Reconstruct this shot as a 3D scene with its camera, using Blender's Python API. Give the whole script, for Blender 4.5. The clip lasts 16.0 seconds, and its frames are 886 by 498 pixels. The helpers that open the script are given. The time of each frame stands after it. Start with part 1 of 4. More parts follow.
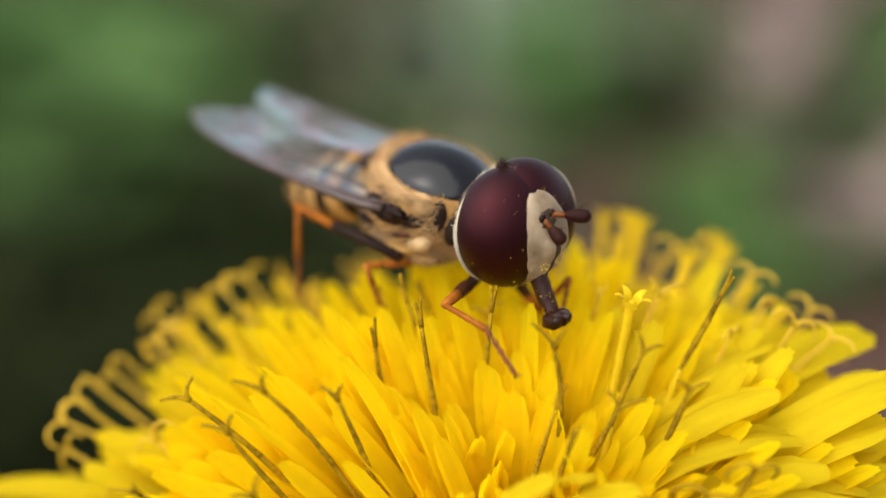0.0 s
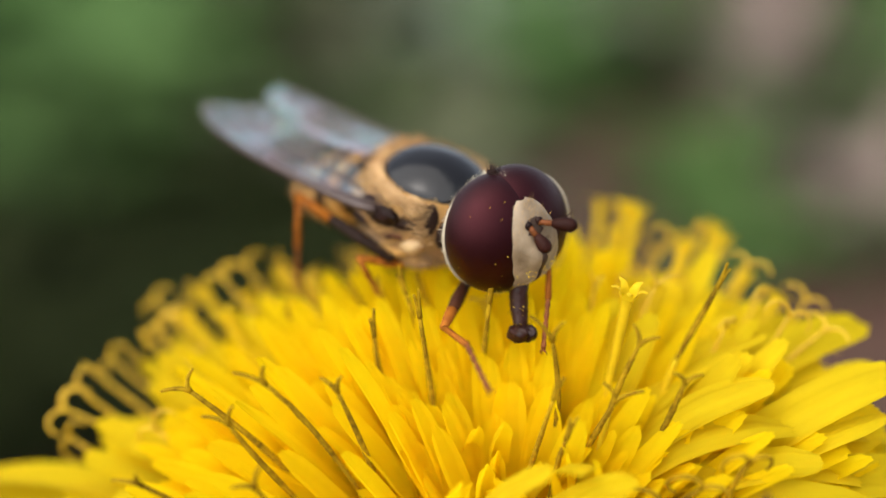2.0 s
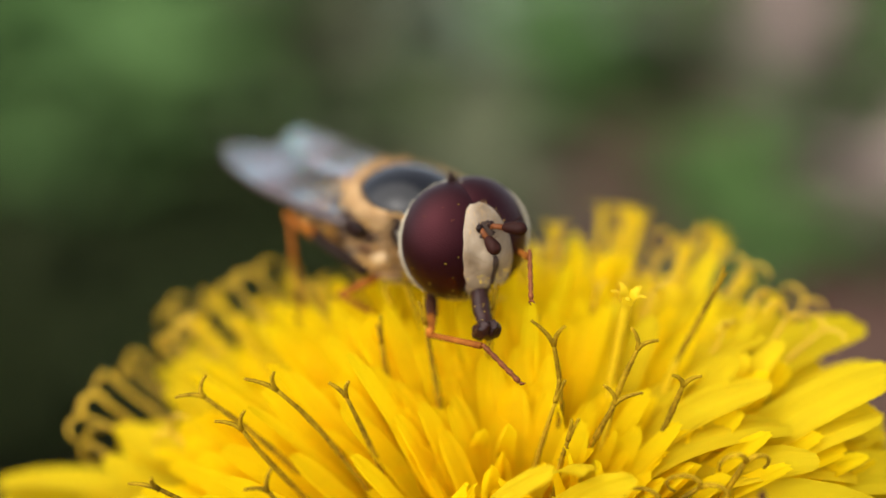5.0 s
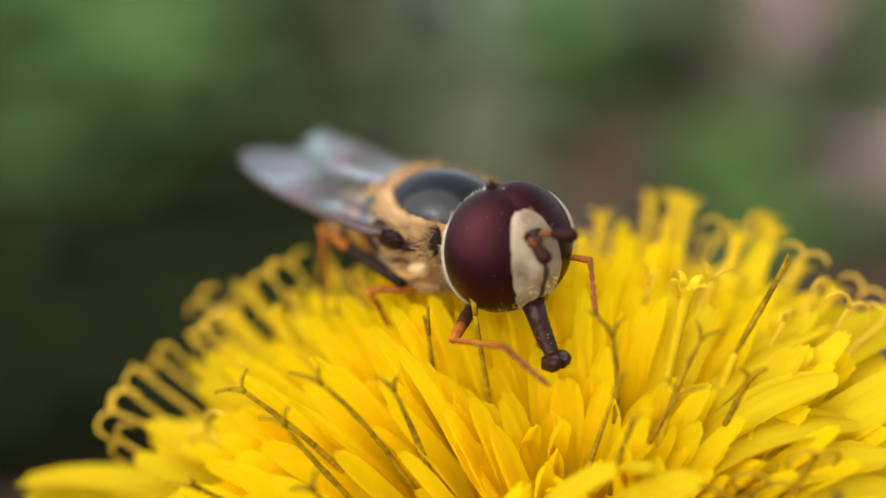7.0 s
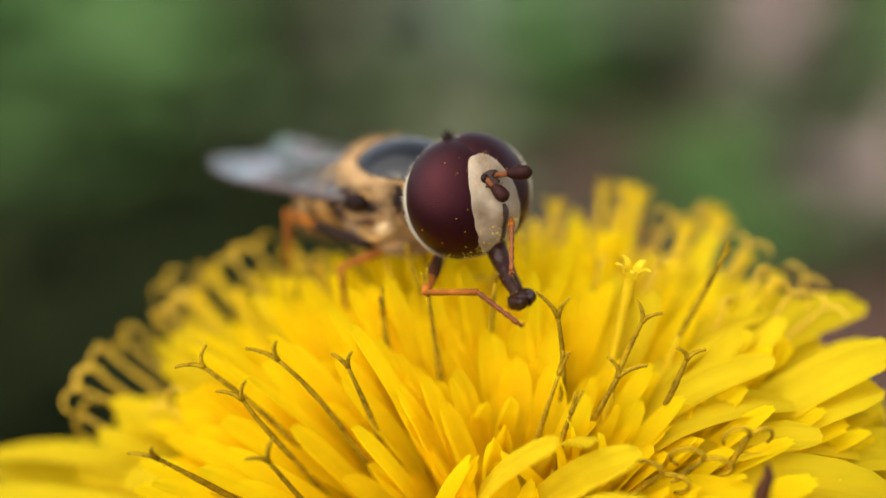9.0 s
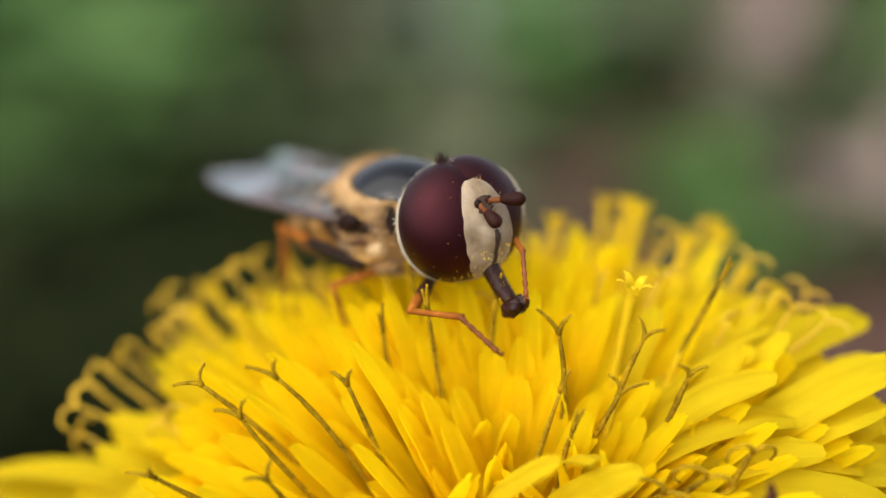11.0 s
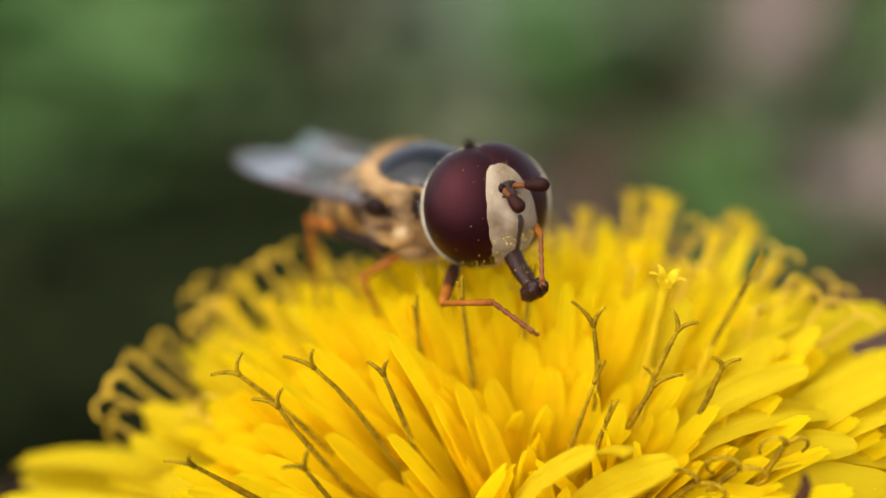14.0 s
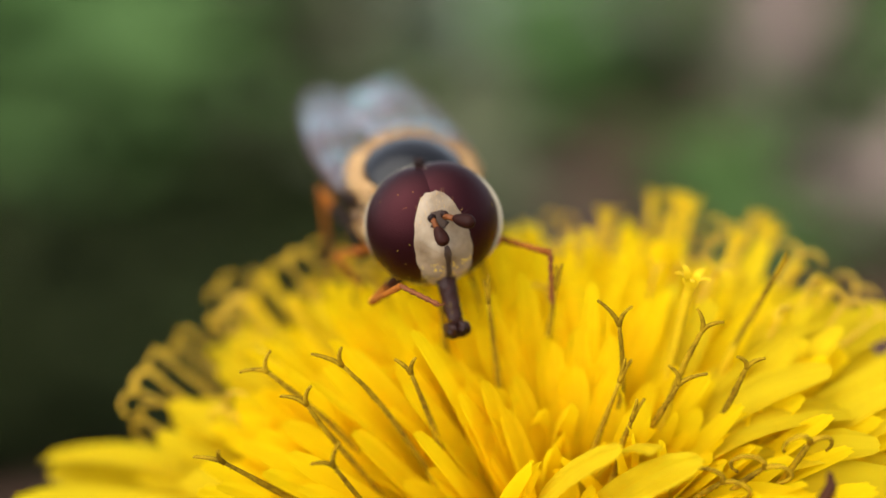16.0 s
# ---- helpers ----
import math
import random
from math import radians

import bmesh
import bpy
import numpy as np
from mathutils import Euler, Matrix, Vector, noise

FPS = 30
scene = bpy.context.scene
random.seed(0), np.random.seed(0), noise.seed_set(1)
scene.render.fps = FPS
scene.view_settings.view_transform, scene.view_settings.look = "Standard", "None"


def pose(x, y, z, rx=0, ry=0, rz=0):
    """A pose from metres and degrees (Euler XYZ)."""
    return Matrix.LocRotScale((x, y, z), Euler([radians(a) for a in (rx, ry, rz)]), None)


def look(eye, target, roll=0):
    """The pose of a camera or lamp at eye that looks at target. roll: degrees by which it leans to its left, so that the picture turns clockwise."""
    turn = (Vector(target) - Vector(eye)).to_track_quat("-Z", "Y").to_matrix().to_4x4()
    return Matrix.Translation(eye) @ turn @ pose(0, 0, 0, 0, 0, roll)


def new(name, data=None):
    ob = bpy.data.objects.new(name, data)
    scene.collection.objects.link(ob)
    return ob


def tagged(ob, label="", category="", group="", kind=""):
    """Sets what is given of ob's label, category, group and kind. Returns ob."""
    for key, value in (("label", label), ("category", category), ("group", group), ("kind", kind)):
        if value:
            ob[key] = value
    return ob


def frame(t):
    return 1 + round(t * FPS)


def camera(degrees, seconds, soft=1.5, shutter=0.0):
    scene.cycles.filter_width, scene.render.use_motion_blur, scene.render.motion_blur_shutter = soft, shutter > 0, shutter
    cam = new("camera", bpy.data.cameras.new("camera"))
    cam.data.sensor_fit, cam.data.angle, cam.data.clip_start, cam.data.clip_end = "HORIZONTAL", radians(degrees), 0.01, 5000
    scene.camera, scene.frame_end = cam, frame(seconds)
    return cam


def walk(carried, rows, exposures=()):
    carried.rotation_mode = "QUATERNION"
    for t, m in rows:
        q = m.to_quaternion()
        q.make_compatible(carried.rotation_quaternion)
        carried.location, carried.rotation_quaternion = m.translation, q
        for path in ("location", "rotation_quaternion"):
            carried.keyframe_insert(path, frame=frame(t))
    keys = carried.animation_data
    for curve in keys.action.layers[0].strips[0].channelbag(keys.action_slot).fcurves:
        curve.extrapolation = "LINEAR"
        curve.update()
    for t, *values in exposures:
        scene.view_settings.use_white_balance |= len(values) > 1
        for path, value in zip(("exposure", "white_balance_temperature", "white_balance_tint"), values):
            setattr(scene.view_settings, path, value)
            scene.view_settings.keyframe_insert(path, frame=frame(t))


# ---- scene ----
MM = 0.001            # lengths below are in millimetres unless a name says otherwise
EYE_Z = 165.0         # height of the lens over the soil
PITCH = -20.0         # the lens looks a little down on the flower
cam = camera(40.0, 16.0, soft=1.5)
cam.data.dof.use_dof = True
cam.data.dof.focus_distance = 24.8 * MM
cam.data.dof.aperture_fstop = 24.0

# seconds, x, y, z (mm), yaw, pitch, roll (degrees) about the eye of the ninth second
CAM_ROWS = [
    (0, 0.265, 0.750, -0.003, 0.319, 1.394, -0.016),
    (0.5, 0.311, 0.874, 0.399, -0.574, 0.638, 0.265),
    (1, 0.322, 0.650, 0.261, -0.365, 0.484, -0.056),
    (1.5, 0.732, -0.061, 0.071, -0.728, 0.747, 0.091),
    (2, 0.164, 0.570, 0.431, 0.016, 0.015, -0.091),
    (2.5, 0.614, 0.418, 0.294, 0.262, 0.122, -0.157),
    (3, 0.781, 0.361, 0.840, 0.902, -0.417, 0.129),
    (3.5, 0.666, 0.192, 0.229, 0.687, -0.680, -0.161),
    (4, 0.467, 0.022, 0.400, 0.947, -0.091, -0.037),
    (6.5, 0.547, -0.373, 0.556, 0.472, 0.112, 1.404),
    (7, -0.569, 0.956, 0.435, 0.890, -0.186, 0.707),
    (7.5, 0.255, 0.946, -0.091, -0.104, -0.820, 0.385),
    (8, 0.209, 0.683, -0.334, -0.200, -0.743, 0.030),
    (8.5, 0.104, 0.152, -0.224, -0.568, -0.609, -0.081),
    (9, 0.000, -0.001, -0.000, -0.001, -0.001, -0.001),
    (9.5, 0.023, 0.064, 0.142, -0.092, 0.130, 0.135),
    (12, -0.333, 0.191, 0.240, -0.144, 0.292, 0.177),
    (12.5, -0.656, 0.030, 0.121, -0.233, 0.142, 0.020),
    (13, -0.766, -0.070, 0.172, -0.345, 0.068, -0.073),
    (13.5, -0.624, -0.258, 0.114, -0.326, 0.125, -0.033),
    (14, -0.710, -0.070, 0.073, 0.043, 0.236, -0.142),
    (14.5, -0.956, -0.107, 0.023, 0.119, -0.052, -0.171),
    (15, -0.937, -0.161, 0.066, 0.037, 0.129, -0.246),
    (15.5, -0.960, -0.163, 0.113, 0.091, 0.381, -0.182),
    (16, -1.135, -0.287, 0.138, 0.344, 0.043, -0.359),
]
BASE = pose(0, 0, EYE_Z * MM, PITCH)


def cam_pose(x, y, z, yaw, pitch, roll):
    return (BASE @ pose(x * MM, y * MM, z * MM, 0, 0, yaw) @ pose(0, 0, 0, pitch)
            @ pose(0, 0, 0, 0, roll) @ pose(0, 0, 0, 90))


walk(cam, [(r[0], cam_pose(*r[1:])) for r in CAM_ROWS])

# ---- light: bright overcast sky, a wide soft sun behind thin cloud ----
world = bpy.data.worlds.new("sky")
scene.world = world
world.use_nodes = True
wn = world.node_tree.nodes
sky = wn.new("ShaderNodeTexSky")
sky.sky_type = 'NISHITA'
sky.sun_disc = False
sky.sun_elevation = radians(52)
sky.sun_rotation = radians(223)
sky.air_density, sky.dust_density = 1.0, 3.0
hsv = wn.new("ShaderNodeHueSaturation")
hsv.inputs["Saturation"].default_value = 0.45
world.node_tree.links.new(sky.outputs[0], hsv.inputs["Color"])
world.node_tree.links.new(hsv.outputs[0], wn["Background"].inputs[0])
wn["Background"].inputs[1].default_value = 0.15
sun = new("sun", bpy.data.lights.new("sun", 'SUN'))
sun.data.energy, sun.data.angle, sun.data.color = 2.1, radians(110), (1.0, 0.95, 0.87)
sun.matrix_basis = look((-0.34, -0.26, 0.5), (0, 0.1, 0))
scene.view_settings.exposure = 1.0


# ---- materials ----
def material(name, color, rough=0.6, metal=0.0, vary=0.25, scale=3000.0, bump=0.15, color2=None,
             sheen=0.0, coat=0.0, translucent=0.0, island=False, spec=0.5, stretch=(1, 1, 1), coarse=0.25):
    """Principled surface with grain at two scales; scale is per metre, stretch squeezes the grain along an axis."""
    m = bpy.data.materials.new(name)
    m.use_nodes = True
    nt = m.node_tree
    n, l = nt.nodes, nt.links
    bsdf = n["Principled BSDF"]
    coord = n.new("ShaderNodeTexCoord")
    mapping = n.new("ShaderNodeMapping")
    mapping.inputs["Scale"].default_value = stretch
    l.new(coord.outputs["Object"], mapping.inputs["Vector"])
    fine = n.new("ShaderNodeTexNoise")
    fine.inputs["Scale"].default_value, fine.inputs["Detail"].default_value = scale, 4
    l.new(mapping.outputs[0], fine.inputs["Vector"])
    big = n.new("ShaderNodeTexNoise")
    big.inputs["Scale"].default_value, big.inputs["Detail"].default_value = scale * coarse * 0.4, 2
    l.new(mapping.outputs[0], big.inputs["Vector"])
    add = n.new("ShaderNodeMath")
    add.operation = 'ADD'
    l.new(fine.outputs["Fac"], add.inputs[0])
    l.new(big.outputs["Fac"], add.inputs[1])
    ramp = n.new("ShaderNodeMapRange")
    ramp.inputs["From Min"].default_value, ramp.inputs["From Max"].default_value = 0.65, 1.35
    l.new(add.outputs[0], ramp.inputs["Value"])
    mix = n.new("ShaderNodeMix")
    mix.data_type = 'RGBA'
    c2 = color2 if color2 else tuple(c * (1 - vary) for c in color)
    mix.inputs["A"].default_value = (*color, 1)
    mix.inputs["B"].default_value = (*c2, 1)
    l.new(ramp.outputs[0], mix.inputs["Factor"])
    out = mix.outputs["Result"]
    rnd = n.new("ShaderNodeNewGeometry").outputs["Random Per Island"] if island else n.new("ShaderNodeObjectInfo").outputs["Random"]
    span = n.new("ShaderNodeMapRange")
    span.inputs["To Min"].default_value, span.inputs["To Max"].default_value = 1 - vary * 0.5, 1 + vary * 0.3
    l.new(rnd, span.inputs["Value"])
    shade = n.new("ShaderNodeHueSaturation")
    l.new(span.outputs[0], shade.inputs["Value"])
    l.new(out, shade.inputs["Color"])
    l.new(shade.outputs[0], bsdf.inputs["Base Color"])
    bsdf.inputs["Roughness"].default_value = rough
    bsdf.inputs["Metallic"].default_value = metal
    bsdf.inputs["Sheen Weight"].default_value = sheen
    bsdf.inputs["Coat Weight"].default_value = coat
    bsdf.inputs["Specular IOR Level"].default_value = spec
    if bump:
        b = n.new("ShaderNodeBump")
        b.inputs["Strength"].default_value = bump
        b.inputs["Distance"].default_value = 0.3 / scale
        l.new(fine.outputs["Fac"], b.inputs["Height"])
        l.new(b.outputs[0], bsdf.inputs["Normal"])
    if translucent:
        tr = n.new("ShaderNodeBsdfTranslucent")
        l.new(shade.outputs[0], tr.inputs["Color"])
        ms = n.new("ShaderNodeMixShader")
        ms.inputs[0].default_value = translucent
        l.new(bsdf.outputs[0], ms.inputs[1])
        l.new(tr.outputs[0], ms.inputs[2])
        l.new(ms.outputs[0], n["Material Output"].inputs["Surface"])
    return m


PETAL = material("petal_yellow", (0.93, 0.722, 0.005), 0.75, vary=0.08, scale=2500, bump=0.2, translucent=0.72, stretch=(0.15, 1, 1), spec=0.08)
STYLE = material("style_olive", (0.42, 0.26, 0.008), 0.8, vary=0.3, scale=9000, bump=0.8, color2=(0.10, 0.058, 0.005), coarse=0.4, spec=0.03)
PETAL_OUTER = material("petal_pale", (0.74, 0.58, 0.010), 0.75, vary=0.22, scale=2600, bump=0.6, translucent=0.6, stretch=(0.1, 1, 1), spec=0.08, color2=(0.62, 0.45, 0.008))
ANTHER = material("anther_tube", (0.74, 0.52, 0.008), 0.6, vary=0.2, scale=5000, bump=0.3, translucent=0.35, spec=0.2)
STYLE_PALE = material("style_yellow", (0.66, 0.42, 0.012), 0.6, vary=0.2, scale=6000, bump=0.3, translucent=0.2)
POLLEN = material("pollen", (0.85, 0.6, 0.05), 0.8, vary=0.15, scale=20000, bump=0.3, island=True)
BRACT = material("bract_green", (0.07, 0.13, 0.03), 0.6, vary=0.4, scale=1500)
STEM = material("stem", (0.22, 0.24, 0.10), 0.5, vary=0.4, scale=800, color2=(0.25, 0.14, 0.09))
EYE = material("eye_maroon", (0.0065, 0.0011, 0.0015), 0.45, vary=0.4, scale=1200, bump=0.0, spec=0.32)
EYE.node_tree.nodes["Principled BSDF"].inputs["Specular Tint"].default_value = (1.0, 0.30, 0.36, 1)
FACE = material("face_cream", (0.40, 0.315, 0.215), 0.45, vary=0.25, scale=2200, bump=0.5, sheen=0.1, color2=(0.13, 0.088, 0.048), coarse=0.35, spec=0.3)
RIM = material("rim_white", (0.42, 0.37, 0.27), 0.7, vary=0.2, scale=6000, bump=0.5)
DARK = material("dark_brown", (0.020, 0.0065, 0.004), 0.45, vary=0.6, scale=4000, bump=1.0, spec=0.13)
PROBOSCIS = material("proboscis_brown", (0.028, 0.0075, 0.0045), 0.4, vary=0.6, scale=5000, bump=1.0, spec=0.2, color2=(0.010, 0.003, 0.002))
SMOKE = material("face_smoke", (0.085, 0.055, 0.040), 0.6, vary=0.5, scale=5000, bump=0.6, spec=0.12, color2=(0.03, 0.018, 0.013))
RUST = material("foot_brown", (0.20, 0.058, 0.012), 0.6, vary=0.5, scale=5000, bump=0.6, spec=0.2)
FEMUR = material("femur_brown", (0.10, 0.030, 0.009), 0.55, vary=0.5, scale=3500, bump=0.5, spec=0.15, color2=(0.03, 0.009, 0.004))
ANTENNA = material("antenna_brown", (0.030, 0.008, 0.005), 0.55, vary=0.5, scale=5000, bump=0.6, spec=0.08)
SCUTUM = material("scutum_black", (0.006, 0.006, 0.007), 0.13, vary=0.3, scale=1300, bump=0.12, spec=0.30)
TAN = material("pleura_tan", (0.42, 0.225, 0.06), 0.6, vary=0.4, scale=1500, bump=0.4, sheen=0.2, color2=(0.030, 0.016, 0.009), coarse=0.6, spec=0.2)
GOLD = material("hair_gold", (0.60, 0.34, 0.085), 0.5, vary=0.6, scale=3000, bump=0.0, island=True)
BAND = material("band_orange", (0.54, 0.36, 0.17), 0.5, vary=0.25, scale=1800, bump=0.4, color2=(0.20, 0.095, 0.03), coarse=0.5, spec=0.25)
ABDOMEN = material("abdomen_yellow", (0.48, 0.27, 0.085), 0.45, vary=0.2, scale=2000, bump=0.2, spec=0.3)
CREAM = material("plate_cream", (0.50, 0.36, 0.19), 0.55, vary=0.25, scale=2500, bump=0.3, color2=(0.40, 0.27, 0.13), spec=0.25)
BLACK = material("band_black", (0.022, 0.012, 0.009), 0.4, vary=0.3, scale=2500, bump=0.2, spec=0.06)
LEG = material("leg_orange", (0.36, 0.125, 0.012), 0.6, vary=0.35, scale=3500, bump=0.4, color2=(0.17, 0.048, 0.008), spec=0.06)
WITHER = material("withered", (0.055, 0.018, 0.006), 0.6, vary=0.5, scale=4000, bump=0.6, spec=0.1)
VEIN = material("wing_vein", (0.05, 0.03, 0.025), 0.5, vary=0.2, scale=3000, bump=0.0)
SOIL = material("soil", (0.088, 0.044, 0.034), 0.95, vary=0.3, scale=42, bump=0.8, spec=0.1, color2=(0.046, 0.030, 0.020), coarse=0.6)
LEAF = material("weed_leaf", (0.13, 0.25, 0.072), 0.8, vary=0.5, scale=120, bump=0.3, spec=0.15, translucent=0.25, island=True)
# deep shade among the weeds is put into this near-black leaf colour
LEAF_SHADED = material("weed_leaf_shaded", (0.019, 0.025, 0.008), 0.9, vary=0.5, scale=120, bump=0.3, translucent=0.1, island=True, spec=0.05)
# the bright leaf green about halved, so half shade sits in the colour
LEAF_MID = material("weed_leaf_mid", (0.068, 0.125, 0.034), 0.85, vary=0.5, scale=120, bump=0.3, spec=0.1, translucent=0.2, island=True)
LEAF_OLIVE = material("weed_leaf_olive", (0.105, 0.115, 0.062), 0.85, vary=0.45, scale=120, bump=0.3, spec=0.1, translucent=0.15, island=True)
LEAF_GREY = material("weed_leaf_grey", (0.22, 0.27, 0.19), 0.85, vary=0.35, scale=120, bump=0.3, translucent=0.15, island=True)
STRAW = material("dry_stalk", (0.23, 0.165, 0.14), 0.8, vary=0.4, scale=150, bump=0.4, island=True)


def add_facets(m, scale, strength):
    """Fine round facets, as on a compound eye."""
    n, l = m.node_tree.nodes, m.node_tree.links
    coord = n.new("ShaderNodeTexCoord")
    v = n.new("ShaderNodeTexVoronoi")
    v.inputs["Scale"].default_value = scale
    l.new(coord.outputs["Object"], v.inputs["Vector"])
    b = n.new("ShaderNodeBump")
    b.invert = True
    b.inputs["Strength"].default_value, b.inputs["Distance"].default_value = strength, 0.3 / scale
    l.new(v.outputs["Distance"], b.inputs["Height"])
    l.new(b.outputs[0], n["Principled BSDF"].inputs["Normal"])


add_facets(EYE, 30000, 0.35)


def wing_material():
    m = bpy.data.materials.new("wing_membrane")
    m.use_nodes = True
    n, l = m.node_tree.nodes, m.node_tree.links
    bsdf = n["Principled BSDF"]
    noise_tex = n.new("ShaderNodeTexNoise")
    noise_tex.inputs["Scale"].default_value = 900
    coord = n.new("ShaderNodeTexCoord")
    l.new(coord.outputs["Object"], noise_tex.inputs["Vector"])
    ramp = n.new("ShaderNodeValToRGB")
    ramp.color_ramp.elements[0].color = (0.20, 0.19, 0.18, 1)
    ramp.color_ramp.elements[1].color = (0.60, 0.57, 0.58, 1)
    l.new(noise_tex.outputs["Fac"], ramp.inputs[0])
    l.new(ramp.outputs[0], bsdf.inputs["Base Color"])
    bsdf.inputs["Roughness"].default_value = 0.28
    bsdf.inputs["Specular IOR Level"].default_value = 0.8
    b = n.new("ShaderNodeBump")
    b.inputs["Strength"].default_value, b.inputs["Distance"].default_value = 0.2, 0.0002
    l.new(noise_tex.outputs["Fac"], b.inputs["Height"])
    l.new(b.outputs[0], bsdf.inputs["Normal"])
    clear = n.new("ShaderNodeBsdfTransparent")
    clear.inputs[0].default_value = (0.93, 0.92, 0.90, 1)
    ms = n.new("ShaderNodeMixShader")
    ms.inputs[0].default_value = 0.06
    l.new(clear.outputs[0], ms.inputs[1])
    l.new(bsdf.outputs[0], ms.inputs[2])
    gloss = n.new("ShaderNodeBsdfGlossy")
    gloss.inputs["Roughness"].default_value = 0.14
    film_tex = n.new("ShaderNodeTexNoise")
    film_tex.inputs["Scale"].default_value, film_tex.inputs["Detail"].default_value = 700, 1
    l.new(coord.outputs["Object"], film_tex.inputs["Vector"])
    sheen = n.new("ShaderNodeValToRGB")
    sheen.color_ramp.elements[0].position, sheen.color_ramp.elements[0].color = 0.36, (0.72, 1.0, 0.93, 1)
    sheen.color_ramp.elements[1].position, sheen.color_ramp.elements[1].color = 0.64, (1.0, 0.74, 0.76, 1)
    sheen.color_ramp.elements.new(0.5).color = (0.93, 0.97, 1.0, 1)
    l.new(film_tex.outputs["Fac"], sheen.inputs[0])
    l.new(sheen.outputs[0], gloss.inputs["Color"])
    l.new(b.outputs[0], gloss.inputs["Normal"])
    both = n.new("ShaderNodeMixShader")
    patch = n.new("ShaderNodeTexNoise")
    patch.inputs["Scale"].default_value, patch.inputs["Detail"].default_value = 520, 3
    l.new(coord.outputs["Object"], patch.inputs["Vector"])
    amount = n.new("ShaderNodeMapRange")
    amount.inputs["From Min"].default_value, amount.inputs["From Max"].default_value = 0.38, 0.64
    amount.inputs["To Min"].default_value, amount.inputs["To Max"].default_value = 0.02, 0.42
    l.new(patch.outputs["Fac"], amount.inputs["Value"])
    l.new(amount.outputs[0], both.inputs[0])
    l.new(ms.outputs[0], both.inputs[1])
    l.new(gloss.outputs[0], both.inputs[2])
    l.new(both.outputs[0], n["Material Output"].inputs["Surface"])
    return m


WING = wing_material()


# ---- building helpers ----
def to_mesh(name, bm, mat, smooth=True):
    """Turns a bmesh in millimetres into a mesh in metres."""
    bm.transform(Matrix.Scale(MM, 4))
    me = bpy.data.meshes.new(name)
    bm.normal_update()
    bm.to_mesh(me)
    bm.free()
    me.materials.append(mat)
    if smooth:
        me.shade_smooth()
    return me


def part(name, bm, mat, parent=None, label="", smooth=True, at=None):
    ob = new(name, to_mesh(name, bm, mat, smooth))
    ob.parent = parent
    if at is not None:
        ob.matrix_basis = at
    return tagged(ob, label)


def mm_pose(x, y, z, rx=0, ry=0, rz=0):
    return pose(x * MM, y * MM, z * MM, rx, ry, rz)


def tube(bm, path, radii, sides=6, cap=True):
    """A tube along points, its radius given at each of them."""
    rings = []
    pts = [Vector(p) for p in path]
    ref = Vector((0.31, 0.77, 0.55))
    for i, p in enumerate(pts):
        d = (pts[min(i + 1, len(pts) - 1)] - pts[max(i - 1, 0)]).normalized()
        a = ref - d * ref.dot(d)
        if a.length < 0.1:
            a = Vector((1, 0, 0)) - d * d.x
        a.normalize()
        b = d.cross(a)
        ref = a
        rings.append([bm.verts.new(p + (a * math.cos(k * math.tau / sides) + b * math.sin(k * math.tau / sides)) * radii[i]) for k in range(sides)])
    for r, s in zip(rings, rings[1:]):
        for k in range(sides):
            bm.faces.new((r[k], r[(k + 1) % sides], s[(k + 1) % sides], s[k]))
    if cap:
        bm.faces.new(rings[0][::-1])
        bm.faces.new(rings[-1])


def ball(bm, centre, radii, u=16, v=10, shape=None):
    """An ellipsoid; shape may move each unit-sphere point before it is stretched."""
    c = Vector(centre)
    rows = []
    for j in range(v + 1):
        th = math.pi * j / v
        row = []
        for i in range(1 if j in (0, v) else u):
            ph = math.tau * i / u
            q = Vector((math.sin(th) * math.cos(ph), math.sin(th) * math.sin(ph), math.cos(th)))
            if shape:
                q = shape(q)
            row.append(bm.verts.new(c + Vector((q.x * radii[0], q.y * radii[1], q.z * radii[2]))))
        rows.append(row)
    for j in range(v):
        a, b = rows[j], rows[j + 1]
        for i in range(u):
            i2 = (i + 1) % u
            if len(a) == 1:
                bm.faces.new((a[0], b[i], b[i2]))
            elif len(b) == 1:
                bm.faces.new((a[i], b[0], a[i2]))
            else:
                bm.faces.new((a[i], b[i], b[i2], a[i2]))


def grain(bm, p, r):
    """A tiny eight-sided grain."""
    p = Vector(p)
    v = [bm.verts.new(p + Vector(d) * r) for d in ((1, 0, 0), (-1, 0, 0), (0, 1, 0), (0, -1, 0), (0, 0, 1), (0, 0, -1))]
    for a, b, c in ((0, 2, 4), (2, 1, 4), (1, 3, 4), (3, 0, 4), (2, 0, 5), (1, 2, 5), (3, 1, 5), (0, 3, 5)):
        bm.faces.new((v[a], v[b], v[c]))


def hair(bm, p, d, length, r):
    """One bristle: a thin three-sided spike."""
    p, d = Vector(p), Vector(d).normalized()
    a = d.orthogonal().normalized()
    b = d.cross(a)
    base = [bm.verts.new(p + (a * math.cos(k * 2.094) + b * math.sin(k * 2.094)) * r) for k in range(3)]
    tip = bm.verts.new(p + d * length)
    for k in range(3):
        bm.faces.new((base[k], base[(k + 1) % 3], tip))


rng = random.Random(7)


def cam_to_world(x, y, z):
    """Millimetres in the lens's level frame of the ninth second to millimetres in the world."""
    c, s = math.cos(radians(PITCH)), math.sin(radians(PITCH))
    return Vector((x, y * c - z * s, EYE_Z + y * s + z * c))


